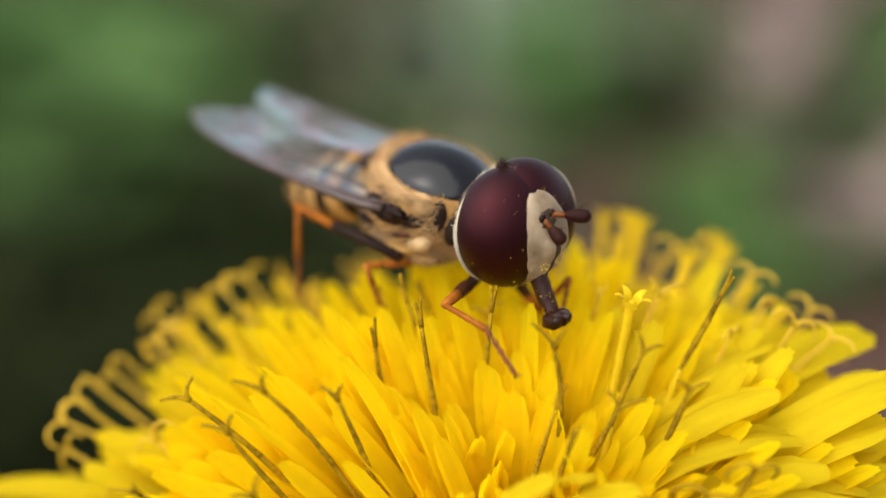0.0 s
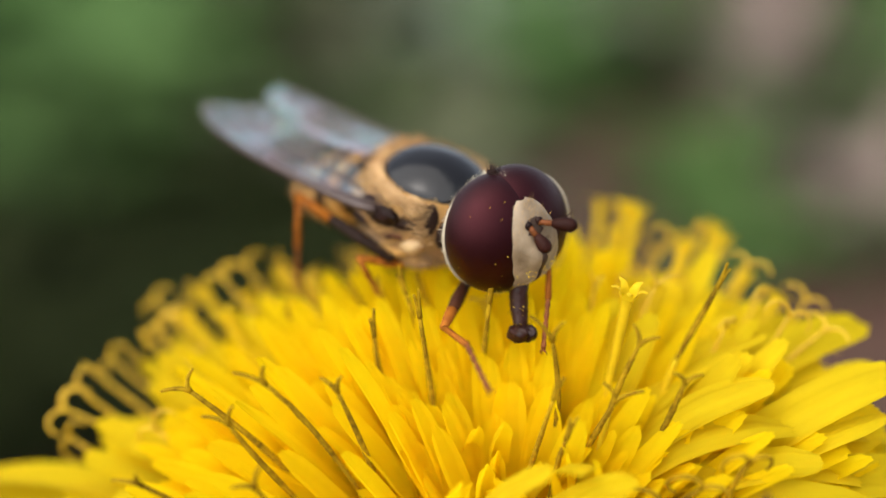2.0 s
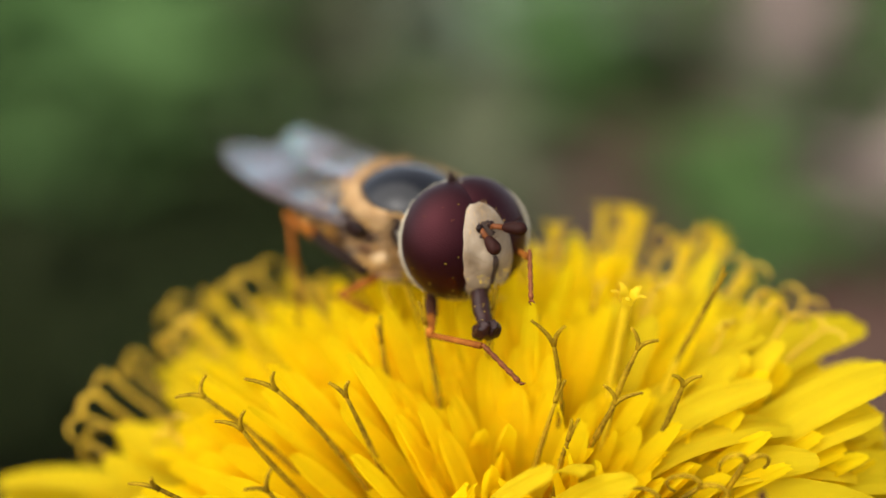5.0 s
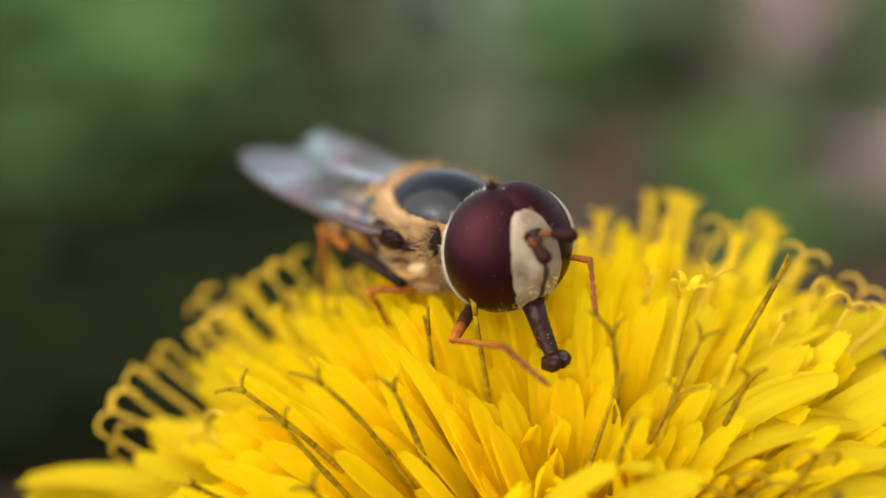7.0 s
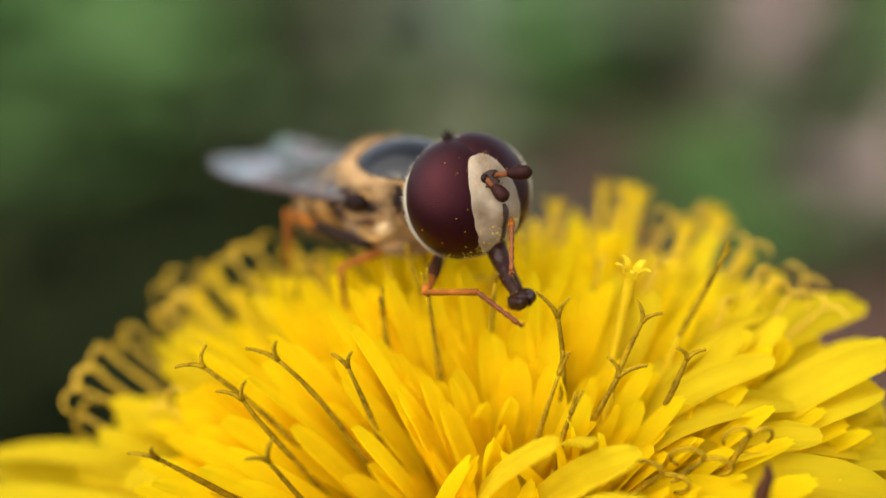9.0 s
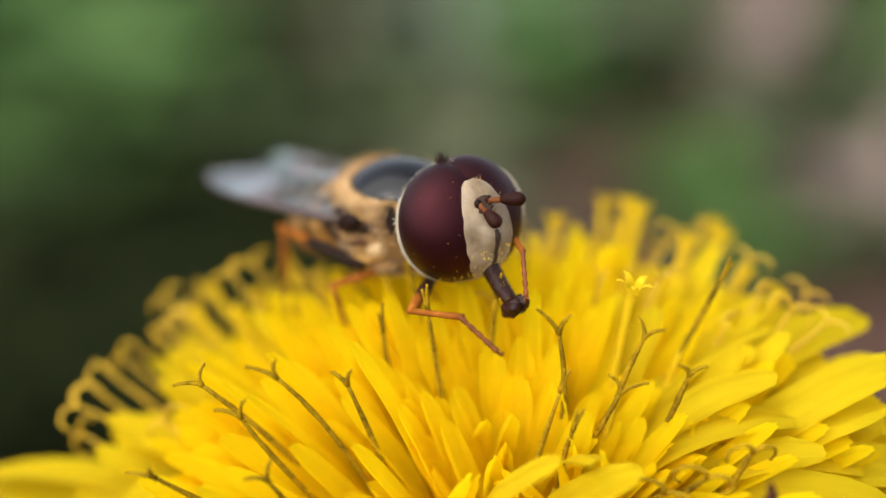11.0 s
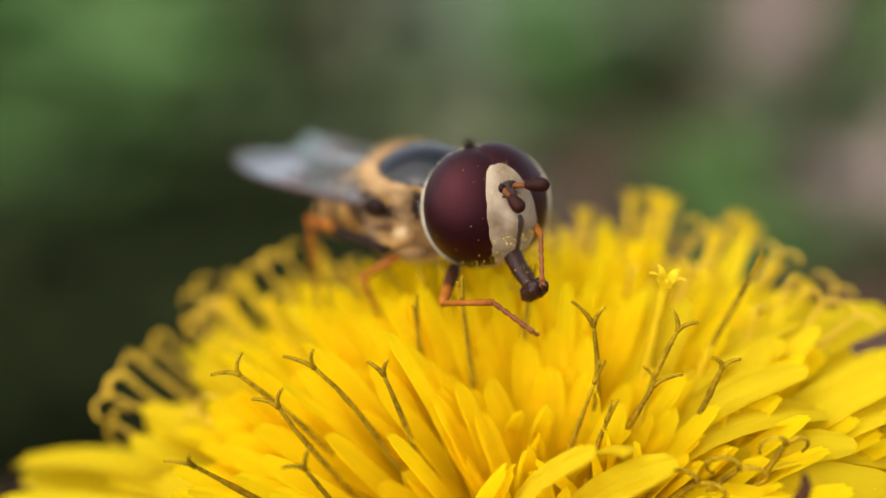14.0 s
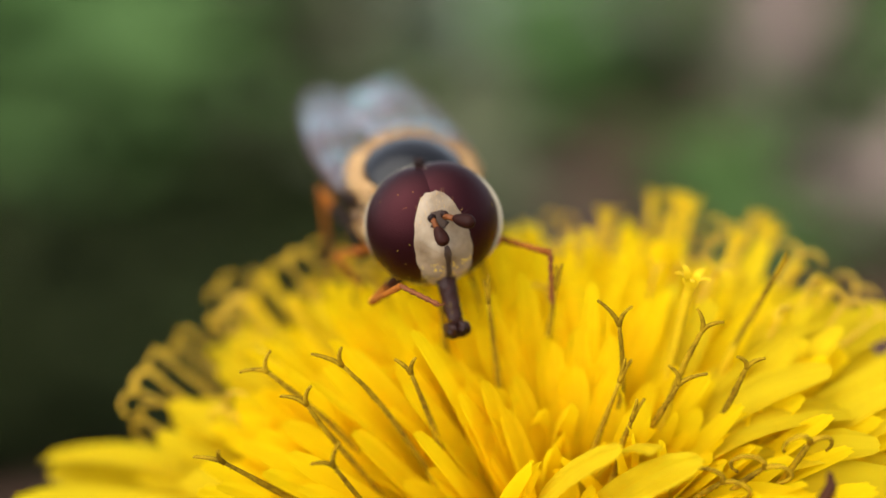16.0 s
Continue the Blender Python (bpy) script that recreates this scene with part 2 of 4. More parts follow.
# ---- ground and the blurred plants behind ----
def build_ground():
    bm = bmesh.new()
    g = np.concatenate([np.linspace(-6000, -900, 12), np.linspace(-800, 800, 65), np.linspace(900, 6000, 12)])
    h = np.concatenate([np.linspace(-3000, -200, 8), np.linspace(-160, 1700, 80), np.linspace(1900, 9000, 14)])
    grid = [[bm.verts.new((x, y, 9 * noise.noise((x / 60, y / 60, 0)) + 5 * noise.noise((x / 22, y / 22, 3)) - 7)) for x in g] for y in h]
    for r, s in zip(grid, grid[1:]):
        for i in range(len(g) - 1):
            bm.faces.new((r[i], r[i + 1], s[i + 1], s[i]))
    tagged(part("ground", bm, SOIL), "reddish brown bare soil with small clods", "soil", kind="structure")


def leaf_blade(bm, base, direction, length, width, droop):
    """One arched leaf with a folded midrib and thickness from its two sides."""
    d = Vector(direction).normalized()
    side = d.cross(Vector((0, 0, 1)))
    side = side.normalized() if side.length > 0.05 else Vector((1, 0, 0))
    up = side.cross(d)
    n = 7
    rows = []
    for i in range(n + 1):
        s = i / n
        c = Vector(base) + d * length * s - Vector((0, 0, 1)) * droop * length * s * s
        w = width * (math.sin(math.pi * min(1, 0.12 + 0.88 * s)) ** 0.8) * 0.5 + 0.2
        rows.append([bm.verts.new(c - side * w), bm.verts.new(c - up * w * 0.25), bm.verts.new(c + side * w)])
    for r, q in zip(rows, rows[1:]):
        bm.faces.new((r[0], r[1], q[1], q[0]))
        bm.faces.new((r[1], r[2], q[2], q[1]))


def ground_at(u, v):
    """Where a sight line of the ninth second meets the soil, by tangents to the right and up."""
    o, p = cam_to_world(0, 0, 0), cam_to_world(u, 1, v)
    d = p - o
    k = -EYE_Z / d.z
    return o + d * k


def weed(u, v, count, length, width, mat, label, lift=0.6, spread=1.0, seed=0):
    r = random.Random(seed)
    c = ground_at(u, v)
    root = new("weed")
    root.location = (c.x * MM, c.y * MM, 0)
    tagged(root, label, "weed", "weeds behind the flower")
    for k in range(count):
        bm = bmesh.new()
        a = r.uniform(0, math.tau)
        e = r.uniform(lift * 0.4, lift * 1.6)
        q = r.uniform(0, 0.3) * length * spread
        leaf_blade(bm, (q * math.cos(a), q * math.sin(a), -4), (math.cos(a) * spread, math.sin(a) * spread, e), length * r.uniform(0.6, 1.15), width * r.uniform(0.7, 1.2), r.uniform(0.1, 0.5))
        part("leaf", bm, mat, root)


# what grows where behind the flower, far rows first: L bright, G grey downy, M mid green with half shade in its colour,
# D near black with deep shade in its colour, O olive, S dry stalks, . bare soil
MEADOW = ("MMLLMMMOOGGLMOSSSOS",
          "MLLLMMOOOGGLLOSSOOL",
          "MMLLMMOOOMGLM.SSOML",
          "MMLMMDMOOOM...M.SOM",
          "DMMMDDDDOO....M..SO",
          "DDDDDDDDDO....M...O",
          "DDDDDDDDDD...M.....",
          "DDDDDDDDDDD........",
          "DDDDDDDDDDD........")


def build_background():
    build_ground()
    kinds = {"L": (LEAF, "broad green meadow weed with arched leaves", 0.62, 0.26), "G": (LEAF_GREY, "pale grey-green downy weed leaves", 0.60, 0.26),
             "M": (LEAF_MID, "mid green meadow weed, half shade put into its colour", 0.55, 0.24), "D": (LEAF_SHADED, "dark green weed with dense leaves, deep shade painted into their colour", 0.55, 0.26),
             "O": (LEAF_OLIVE, "dull olive brown half-dry weed", 0.55, 0.22), "S": (STRAW, "tuft of dry pinkish brown stalks", 0.62, 0.16)}
    r = random.Random(3)
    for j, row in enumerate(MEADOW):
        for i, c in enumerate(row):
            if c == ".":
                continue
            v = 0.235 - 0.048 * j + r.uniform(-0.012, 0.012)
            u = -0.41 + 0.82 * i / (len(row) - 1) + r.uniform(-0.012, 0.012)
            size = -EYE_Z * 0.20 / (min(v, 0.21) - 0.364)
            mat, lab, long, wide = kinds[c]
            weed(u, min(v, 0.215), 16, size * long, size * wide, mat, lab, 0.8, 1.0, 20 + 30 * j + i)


build_background()


# ---- the dandelion: its head leans towards the lens, with the young middle in front ----
HEAD_C = Vector((1.7, 23.6, 0))
FLOOR_Z = EYE_Z - 17.2       # the receptacle on which the florets stand
HEAD_TILT, HEAD_LEAN = 17.0, -3.5
HEAD_SPACE = mm_pose(0, 0, FLOOR_Z) @ pose(0, 0, 0, HEAD_TILT, HEAD_LEAN)
HEAD_MM = Matrix.Translation((0, 0, FLOOR_Z)) @ pose(0, 0, 0, HEAD_TILT, HEAD_LEAN)


def style_top(x, y):
    """Height over the receptacle of the style tips: a dome with a dip over the young middle."""
    return 7.3 - 0.034 * (x * x + y * y) - 1.9 * math.exp(-(x * x + (y + 0.6) ** 2) / 3.6)


def petal_top(x, y):
    """The ligules lie well below the style tips round the middle, close under them at the back, in front and on the +x side."""
    c = math.cos(math.atan2(y, x) + radians(38))
    k = max(0.0, min(1.0, (c + 0.25) / 0.9))
    k = k * k * (3 - 2 * k)
    back = max(0.0, min(1.0, (y + 0.8) / 3.4))
    near = min(1.0, math.hypot(x, y) / 2.5)
    return style_top(x, y) - (2.8 - 1.75 * max(k, back)) * (0.5 + 0.5 * near)


def ligule(length, width, a0, a1, curl, seed, teeth=0.08, wave=3.5, m=6):
    """A strap petal in the plane of x (outward) and z (up): it leaves at a0 degrees from upright and bends to a1."""
    r = random.Random(seed)
    bm = bmesh.new()
    n = 12
    x = z = 0.0
    twist = r.uniform(-0.25, 0.25)
    grid = []
    wob = r.uniform(0, 6)
    for i in range(n + 1):
        s = i / n
        a = radians(a0 + (a1 - a0) * s ** 1.3 + wave * math.sin(3 * s + wob))
        if i:
            x += math.sin(a) * length / n
            z += math.cos(a) * length / n
        w = width * (0.28 + 0.72 * min(1, s / 0.45) ** 0.8) * (1 - 0.10 * s) * (1 - 0.38 * (max(0, s - 0.8) / 0.2) ** 3)
        row = []
        for j in range(m + 1):
            q = j / m * 2 - 1
            ridge = (0.028 * math.cos(q * 7.5) if m == 6 else 0.011 * math.cos(q * 14 + 1.5 * math.sin(3 * s + seed)) + 0.05 * math.cos(q * 4 + seed + 2 * s)) * min(1, s * 3)
            cup = curl * (q * q - 0.3) * w * 0.5 * (1.2 - s)
            side = q * w / 2
            tooth = 0.0
            if i == n:
                tooth = teeth * (1 if j % 2 == 0 else 0) - 0.25 * (0.15 - teeth) * 8 * q * q
            ca, sa = math.cos(twist * s), math.sin(twist * s)
            h = ridge + cup
            y, h = side * ca - h * sa, side * sa + h * ca
            row.append(bm.verts.new((x - math.cos(a) * h + math.sin(a) * tooth, y, z + math.sin(a) * h + math.cos(a) * tooth)))
        grid.append(row)
    for r0, r1 in zip(grid, grid[1:]):
        for j in range(m):
            bm.faces.new((r0[j], r0[j + 1], r1[j + 1], r1[j]))
    return bm


def style_mesh(base, tip, bow, open_deg, curl_r, spin, seed, clear=99.0, thick=1.0):
    """A style with a fork of two curled stigma arms; base and tip (the fork) are points about the thing's origin."""
    r = random.Random(seed)
    bm = bmesh.new()
    base, tip = Vector(base), Vector(tip)
    d = (tip - base)
    length = d.length
    d.normalize()
    side = d.cross(Vector((0, 1, 0)))
    side = side.normalized() if side.length > 0.1 else Vector((1, 0, 0))
    up = side.cross(d)
    n = 10
    path, rad = [], []
    for i in range(n + 1):
        s = i / n
        path.append(base + d * length * s + (side * bow + up * abs(bow) * 0.6) * 4 * s * (1 - s) + side * 0.05 * math.sin(9 * s + seed) * s)
        rad.append(thick * 0.056 * (0.85 + 0.35 * math.sin(3.4 * s)) * r.uniform(0.9, 1.1))
    if length > clear:
        # only the upper stretch stands free of its floret
        cut = 1 - clear / length
        path = [path[min(n - 1, int(s * n))].lerp(path[min(n - 1, int(s * n)) + 1], s * n - min(n - 1, int(s * n))) for s in (cut + (1 - cut) * i / n for i in range(n + 1))]
    tube(bm, path, rad, 6)
    d = (path[-1] - path[-2]).normalized()
    a = (side * math.cos(spin) + up * math.sin(spin)).normalized()
    for sign in (1, -1):
        pts, rr = [path[-1] - d * 0.03], [0.06 * thick]
        p = path[-1].copy()
        ripe = open_deg >= 140
        ang = radians(8 if ripe else 0.16 * open_deg)
        total = radians(open_deg * r.uniform(0.8, 1.2) * (1 if ripe else 0.5))
        m = 8
        arm = curl_r * total if ripe else r.uniform(0.42, 0.68)
        for k in range(m):
            ang += total / m
            p = p + (d * math.cos(ang) + a * sign * math.sin(ang)) * arm / m
            pts.append(p.copy())
            rr.append(thick * 0.056 * (1 - 0.5 * k / m))
        tube(bm, pts, rr, 5)
    for k in range(26):
        s = r.uniform(0.45, 1)
        i = min(n - 1, int(s * n))
        q = path[i].lerp(path[i + 1], s * n - i)
        o = Vector((r.gauss(0, 1), r.gauss(0, 1), r.gauss(0, 1))).normalized()
        grain(bm, q + o * 0.066, r.uniform(0.012, 0.022))
    return bm, path[0]


def anther_tube(base, mouth, seed, thick=1.0):
    """The yellow floret tube out of which a style grows."""
    r = random.Random(seed)
    bm = bmesh.new()
    base, mouth = Vector(base), Vector(mouth)
    d = (mouth - base).normalized()
    side = Vector((r.gauss(0, 1), r.gauss(0, 1), 0)) * 0.05
    pts = [base.lerp(mouth, s) + side * math.sin(3.1 * s) for s in (0, 0.3, 0.6, 0.85, 1)] + [mouth + d * 0.12]
    tube(bm, pts, [thick * q for q in (0.06, 0.075, 0.085, 0.085, 0.08, 0.07)], 7)
    return bm


# forks that stand clear in front: outward x, ahead y, up z about the ninth second's lens (mm), opening in degrees
FORKED_STYLES = [
    (-5.71, 24.20, -4.17, 110),
    (-3.49, 23.97, -4.19, 100),
    (-3.35, 24.44, -2.22, 80),
    (-1.91, 24.65, -2.37, 80),
    (-4.91, 25.09, -2.40, 120),
    (-4.04, 24.60, -3.02, 95),
    (4.02, 24.60, -1.45, 90),
    (4.89, 24.60, -2.20, 120),
    (3.52, 24.60, -2.56, 100),
    (2.33, 24.60, -1.36, 75),
    (6.08, 23.95, -3.66, 225),
    (5.18, 23.95, -4.15, 235),
    (4.31, 23.95, -4.44, 225),
]
# styles whose arms are still closed, as above
CLOSED_STYLES = [
    (-1.33, 26.19, -1.40),
    (5.85, 26.00, -0.34),
    (2.34, 24.60, -2.51),
    (-0.28, 25.50, -0.94),
    (2.64, 24.57, -3.30),
    (-1.14, 27.27, -0.60),
    (-0.68, 26.77, -0.50),
    (-0.31, 27.77, -0.59),
    (1.10, 25.78, -0.66),
    (-1.73, 28.26, -0.70),
    (-2.67, 28.76, -0.87),
    (-3.23, 28.27, -1.36),
]
WITHERED = [
    (6.05, 22.74, -4.01),
    (5.97, 22.74, -4.51),
    (5.82, 22.92, -5.02),
]
# pale styles whose arms curl at the rim
RIM_STYLES = [
    (-6.60, 29.50, -1.50, 160),
    (-7.00, 30.00, -1.78, 150),
    (-6.35, 30.20, -1.22, 170),
    (-7.92, 30.50, -2.32, 170),
    (-8.21, 29.75, -2.47, 160),
    (-8.37, 29.10, -2.82, 170),
    (-8.45, 28.89, -4.01, 175),
    (-7.30, 30.60, -2.40, 150),
    (-6.43, 30.50, -1.48, 160),
    (-6.98, 31.03, -0.92, 150),
    (-6.14, 31.57, -0.64, 170),
    (-4.73, 31.00, 0.01, 150),
    (4.78, 27.00, -0.36, 100),
    (7.22, 29.00, 0.08, 170),
    (7.29, 28.00, -0.57, 170),
    (7.66, 27.00, -0.99, 160),
    (8.63, 29.00, -0.79, 150),
    (6.42, 30.00, 0.85, 160),
    (5.66, 30.00, 0.71, 150),
    (8.57, 27.50, -1.33, 150),
    (-8.63, 28.89, -3.34, 170),
    (-5.21, 30.00, -0.27, 140),
    (-3.80, 31.00, 0.01, 120),
]


def star_floret(base, tip, seed):
    """A slender floret, a tube that widens and ends in five flared teeth."""
    r = random.Random(seed)
    bm = bmesh.new()
    base, tip = Vector(base), Vector(tip)
    pts = [base.lerp(tip, s) for s in (0, 0.35, 0.6, 0.8, 0.92)]
    tube(bm, pts, [0.06, 0.07, 0.08, 0.10, 0.12], 8, cap=False)
    d = (tip - base).normalized()
    a = d.orthogonal().normalized()
    b = d.cross(a)
    start = r.uniform(0, 1.2)
    for k in range(5):
        w = start + k * math.tau / 5
        o = a * math.cos(w) + b * math.sin(w)
        t = d.cross(o)
        prev = None
        for s in range(5):
            q = s / 4
            c = pts[-1] + d * (0.27 * math.sin(q * 1.9)) + o * (0.15 + 0.25 * q * q)
            wd = 0.10 * (1 - q) + 0.03
            row = [bm.verts.new(c - t * wd), bm.verts.new(c + d * 0.02), bm.verts.new(c + t * wd)]
            if prev:
                bm.faces.new((prev[0], prev[1], row[1], row[0]))
                bm.faces.new((prev[1], prev[2], row[2], row[1]))
            prev = row
    return bm


# tips of the young florets, as above
STAR_FLORETS = [
    (3.99, 25.03, 0.00),
    (4.86, 31.12, 1.85),
    (4.26, 31.52, 2.00),
    (4.75, 30.60, 1.95),
    (4.99, 30.20, 1.80),
    (4.55, 31.00, 1.28),
    (7.09, 30.20, 1.10),
    (6.04, 29.50, 0.94),
    (5.15, 28.00, 0.01),
    (2.85, 30.50, 1.50),
    (3.97, 31.00, 0.81),
    (7.07, 31.00, 1.40),
    (7.61, 30.00, 0.15),
    (3.04, 29.00, 0.28),
    (8.16, 29.00, -0.39),
    (-4.15, 31.50, 0.16),
    (-4.87, 30.50, -0.41),
    (-3.33, 32.00, 0.01),
    (-5.17, 29.00, -0.80),
    (-6.10, 31.00, -0.27),
    (-6.32, 30.00, -0.82),
]


# tips of the broadest ligules, as above, with their width and bend
BROAD_TIPS = [
    (8.60, 28.60, -1.20, 1.8, 30),
    (7.90, 29.30, -0.80, 1.6, 30),
    (9.30, 28.20, -1.50, 1.8, 30),
    (6.62, 24.90, -4.15, 1.5, 44),
    (7.24, 24.84, -2.89, 1.8, 44),
    (9.32, 26.88, -1.53, 1.9, 44),
    (7.57, 25.85, -1.94, 1.7, 44),
    (4.58, 22.59, -4.54, 1.5, 44),
    (3.88, 24.40, -3.01, 1.3, 44),
    (7.76, 24.43, -4.07, 1.7, 44),
    (1.69, 23.06, -3.75, 1.3, 44),
    (2.34, 24.08, -2.81, 1.2, 44),
    (10.24, 27.49, -1.95, 2.2, 44),
    (9.01, 26.46, -2.48, 2, 44),
    (-11.35, 29.34, -5.34, 2.3, 26),
    (-10.95, 30.24, -5.28, 2.2, 24),
    (-11.45, 28.45, -5.85, 2.3, 28),
    (-8.64, 28.45, -5.52, 2.2, 26),
    (-7.82, 29.34, -5.34, 2.1, 24),
    (-9.33, 27.78, -5.98, 2.2, 28),
    (-6.83, 27.55, -5.68, 2, 26),
]


def head_point(x, y, z):
    """A point given about the ninth second's lens, in the flower head's own space."""
    w = cam_to_world(x, y, z) - Vector((HEAD_C.x, HEAD_C.y, 0))
    return HEAD_MM.inverted() @ w


def strap(base_r, tip_r, tip_z, base_z, width, bow, curl, seed, teeth, wave, m):
    """A ligule from the receptacle to a tip at that distance from the axis and that height."""
    dx, dz = tip_r - base_r, tip_z - base_z
    chord = math.degrees(math.atan2(dx, dz))
    # where a strap of unit length ends, so that the real one reaches its tip
    ex = sum(math.sin(radians(bow * (2 * (i / 12) ** 1.3 - 1))) for i in range(1, 13)) / 12
    ez = sum(math.cos(radians(bow * (2 * (i / 12) ** 1.3 - 1))) for i in range(1, 13)) / 12
    turned = math.degrees(math.atan2(ex, ez))
    return ligule(math.hypot(dx, dz) / math.hypot(ex, ez), width, chord - bow - turned, chord + bow - turned, curl, seed, teeth, wave, m)


def radial(base_r, base_z, phi, rx=0.0, ry=0.0, rz=0.0):
    return HEAD_SPACE @ mm_pose(base_r * math.cos(phi), base_r * math.sin(phi), base_z, 0, 0, math.degrees(phi)) @ pose(0, 0, 0, rx, ry, rz)


def gather(store, bm, at):
    """Adds a piece to a joined mass, in millimetres of the flower's space."""
    m = at.copy()
    m.translation = m.translation / MM
    verts, faces = store
    first = len(verts)
    bm.verts.index_update()
    verts.extend(tuple((m @ v.co) * MM) for v in bm.verts)
    faces.extend(tuple(first + v.index for v in f.verts) for f in bm.faces)
    bm.free()


def mass(name, store, mat, parent, label):
    me = bpy.data.meshes.new(name)
    me.from_pydata(store[0], [], store[1])
    me.materials.append(mat)
    me.shade_smooth()
    ob = new(name, me)
    ob.parent = parent
    tagged(ob, label, kind="stuff")


def build_flower():
    far_inner, far_outer, filling = ([], []), ([], []), ([], [])
    root = new("dandelion")
    root.location = (HEAD_C.x * MM, HEAD_C.y * MM, 0)
    tagged(root, "open yellow dandelion head on a smooth stem", "flower")
    # stem, green cup and bracts
    bm = bmesh.new()
    tube(bm, [(3, 5, -4), (2.0, 3.5, 40), (0.8, 1.2, 100), (0, 0.6, FLOOR_Z - 6), (0, 0, FLOOR_Z - 2.5)], [2.4, 2.2, 2.0, 2.2, 2.6], 14)
    part("stem", bm, STEM, root)
    bm = bmesh.new()
    ball(bm, (0, 0, -2.4), (4.6, 4.6, 3.4), 24, 12)
    part("receptacle", bm, BRACT, root, at=HEAD_SPACE)
    for k in range(16):
        bm = bmesh.new()
        a = k / 16 * math.tau
        d = Vector((math.cos(a), math.sin(a), 0))
        leaf_blade(bm, d * 3.6 + Vector((0, 0, -3.5)), d * (0.5 if k % 2 else 1.1) + Vector((0, 0, 0.8 if k % 2 else -0.7)), 6.0, 1.7, 0.05)
        part("bract", bm, BRACT, root, at=HEAD_SPACE)
    r = random.Random(31)
    # ligules on a spiral, upright in the middle, spread at the rim
    count = 340
    for k in range(count):
        u = math.sqrt((k + 0.5) / count)
        phi = k * 2.39996 + r.uniform(-0.15, 0.15)
        tip_r = 1.8 + 7.6 * u + r.uniform(-0.35, 0.35)
        x, y = tip_r * math.cos(phi), tip_r * math.sin(phi)
        side = max(0.0, min(1.0, 0.5 + 0.9 * math.cos(phi + radians(38))))
        tip_z = petal_top(x, y) - 0.5 * max(0, u - 0.8) / 0.2 + r.uniform(-0.35, 0.2) + (r.uniform(0, 0.7) if y > 3 else 0)
        width = 0.72 + 0.30 * u + 0.35 * side * u + r.uniform(-0.1, 0.12) - (0.2 if y > 3 else 0)
        if side > 0.5 and tip_r < 6.8:
            width *= 0.6
            if k % 4:
                continue
        part("ligule", strap(3.3 * u, tip_r, tip_z, 0.0, width, 11 + 13 * u + (12 * side if tip_r > 6.8 else 0), 0.55 - 0.2 * u, k, 0.07, 3.5, 6), PETAL if u < 0.8 else PETAL_OUTER, root,
             at=radial(3.3 * u, 0.0, phi, r.uniform(-9, 9), r.uniform(-2, 2), r.uniform(-9, 9)))
    # slender florets between them that fill the heart of the head
    for k in range(460):
        u = math.sqrt((k + 0.5) / 460)
        phi = k * 2.39996 + 0.7 + r.uniform(-0.2, 0.2)
        tip_r = 1.0 + 7.6 * u
        x, y = tip_r * math.cos(phi), tip_r * math.sin(phi)
        tip_z = petal_top(x, y) - 0.55 + r.uniform(-0.3, 0.2)
        bm = strap(3.4 * u, tip_r, tip_z, -0.1, 0.62 + r.uniform(-0.1, 0.15), 9 + 11 * u, 0.8, 500 + k, 0.05, 3.0, 4)
        at = radial(3.4 * u, -0.1, phi, r.uniform(-7, 7), 0, r.uniform(-20, 20))
        if y > 0.5:
            gather(filling, bm, at)
        else:
            part("floret", bm, PETAL, root, at=at)
    mass("far_floret", filling, PETAL, root, "slender yellow florets at the far side")
    # young florets of the middle, still rolled in
    for k in range(18):
        u = math.sqrt((k + 0.5) / 18)
        phi = k * 2.39996 + 0.3
        tip_r = 0.15 + 1.9 * u
        x, y = tip_r * math.cos(phi), tip_r * math.sin(phi)
        tip_z = style_top(x, y - 0.2) - 0.9 + r.uniform(-0.5, 0.3)
        dx, dz = tip_r - 0.8 * u, tip_z
        chord, length = math.degrees(math.atan2(dx, dz)), math.hypot(dx, dz) * 1.05
        part("young_ligule", ligule(length, 0.42 + r.uniform(-0.08, 0.14), chord + 16, chord - 24 + r.uniform(-30, 12), 2.6, 700 + k, 0.05, 2.0, 8), PETAL, root,
             at=radial(0.8 * u, 0.0, phi, r.uniform(-8, 8), 0, r.uniform(-40, 40)))
    # long smooth ligules that lie over one another in front and on the +x side
    for k in range(40):
        phi = radians(-122 + 150 * ((k * 0.618) % 1.0))
        tip_r = 5.6 + 5.0 * k / 39 + r.uniform(-0.4, 0.4)
        x, y = tip_r * math.cos(phi), tip_r * math.sin(phi)
        tip_z = petal_top(x, y) - 0.15 - 0.03 * max(0, tip_r - 7) ** 2 + r.uniform(-0.35, 0.2)
        part("broad_ligule", strap(0.16 * tip_r, tip_r, tip_z, 0.9, 1.0 + r.uniform(0, 0.5), 47, 0.6, 900 + k, 0.11, 5.0, 14), PETAL if tip_r < 6 else PETAL_OUTER, root,
             at=radial(0.16 * tip_r, 0.9, phi, r.uniform(-14, 14), 0, r.uniform(-8, 8)))
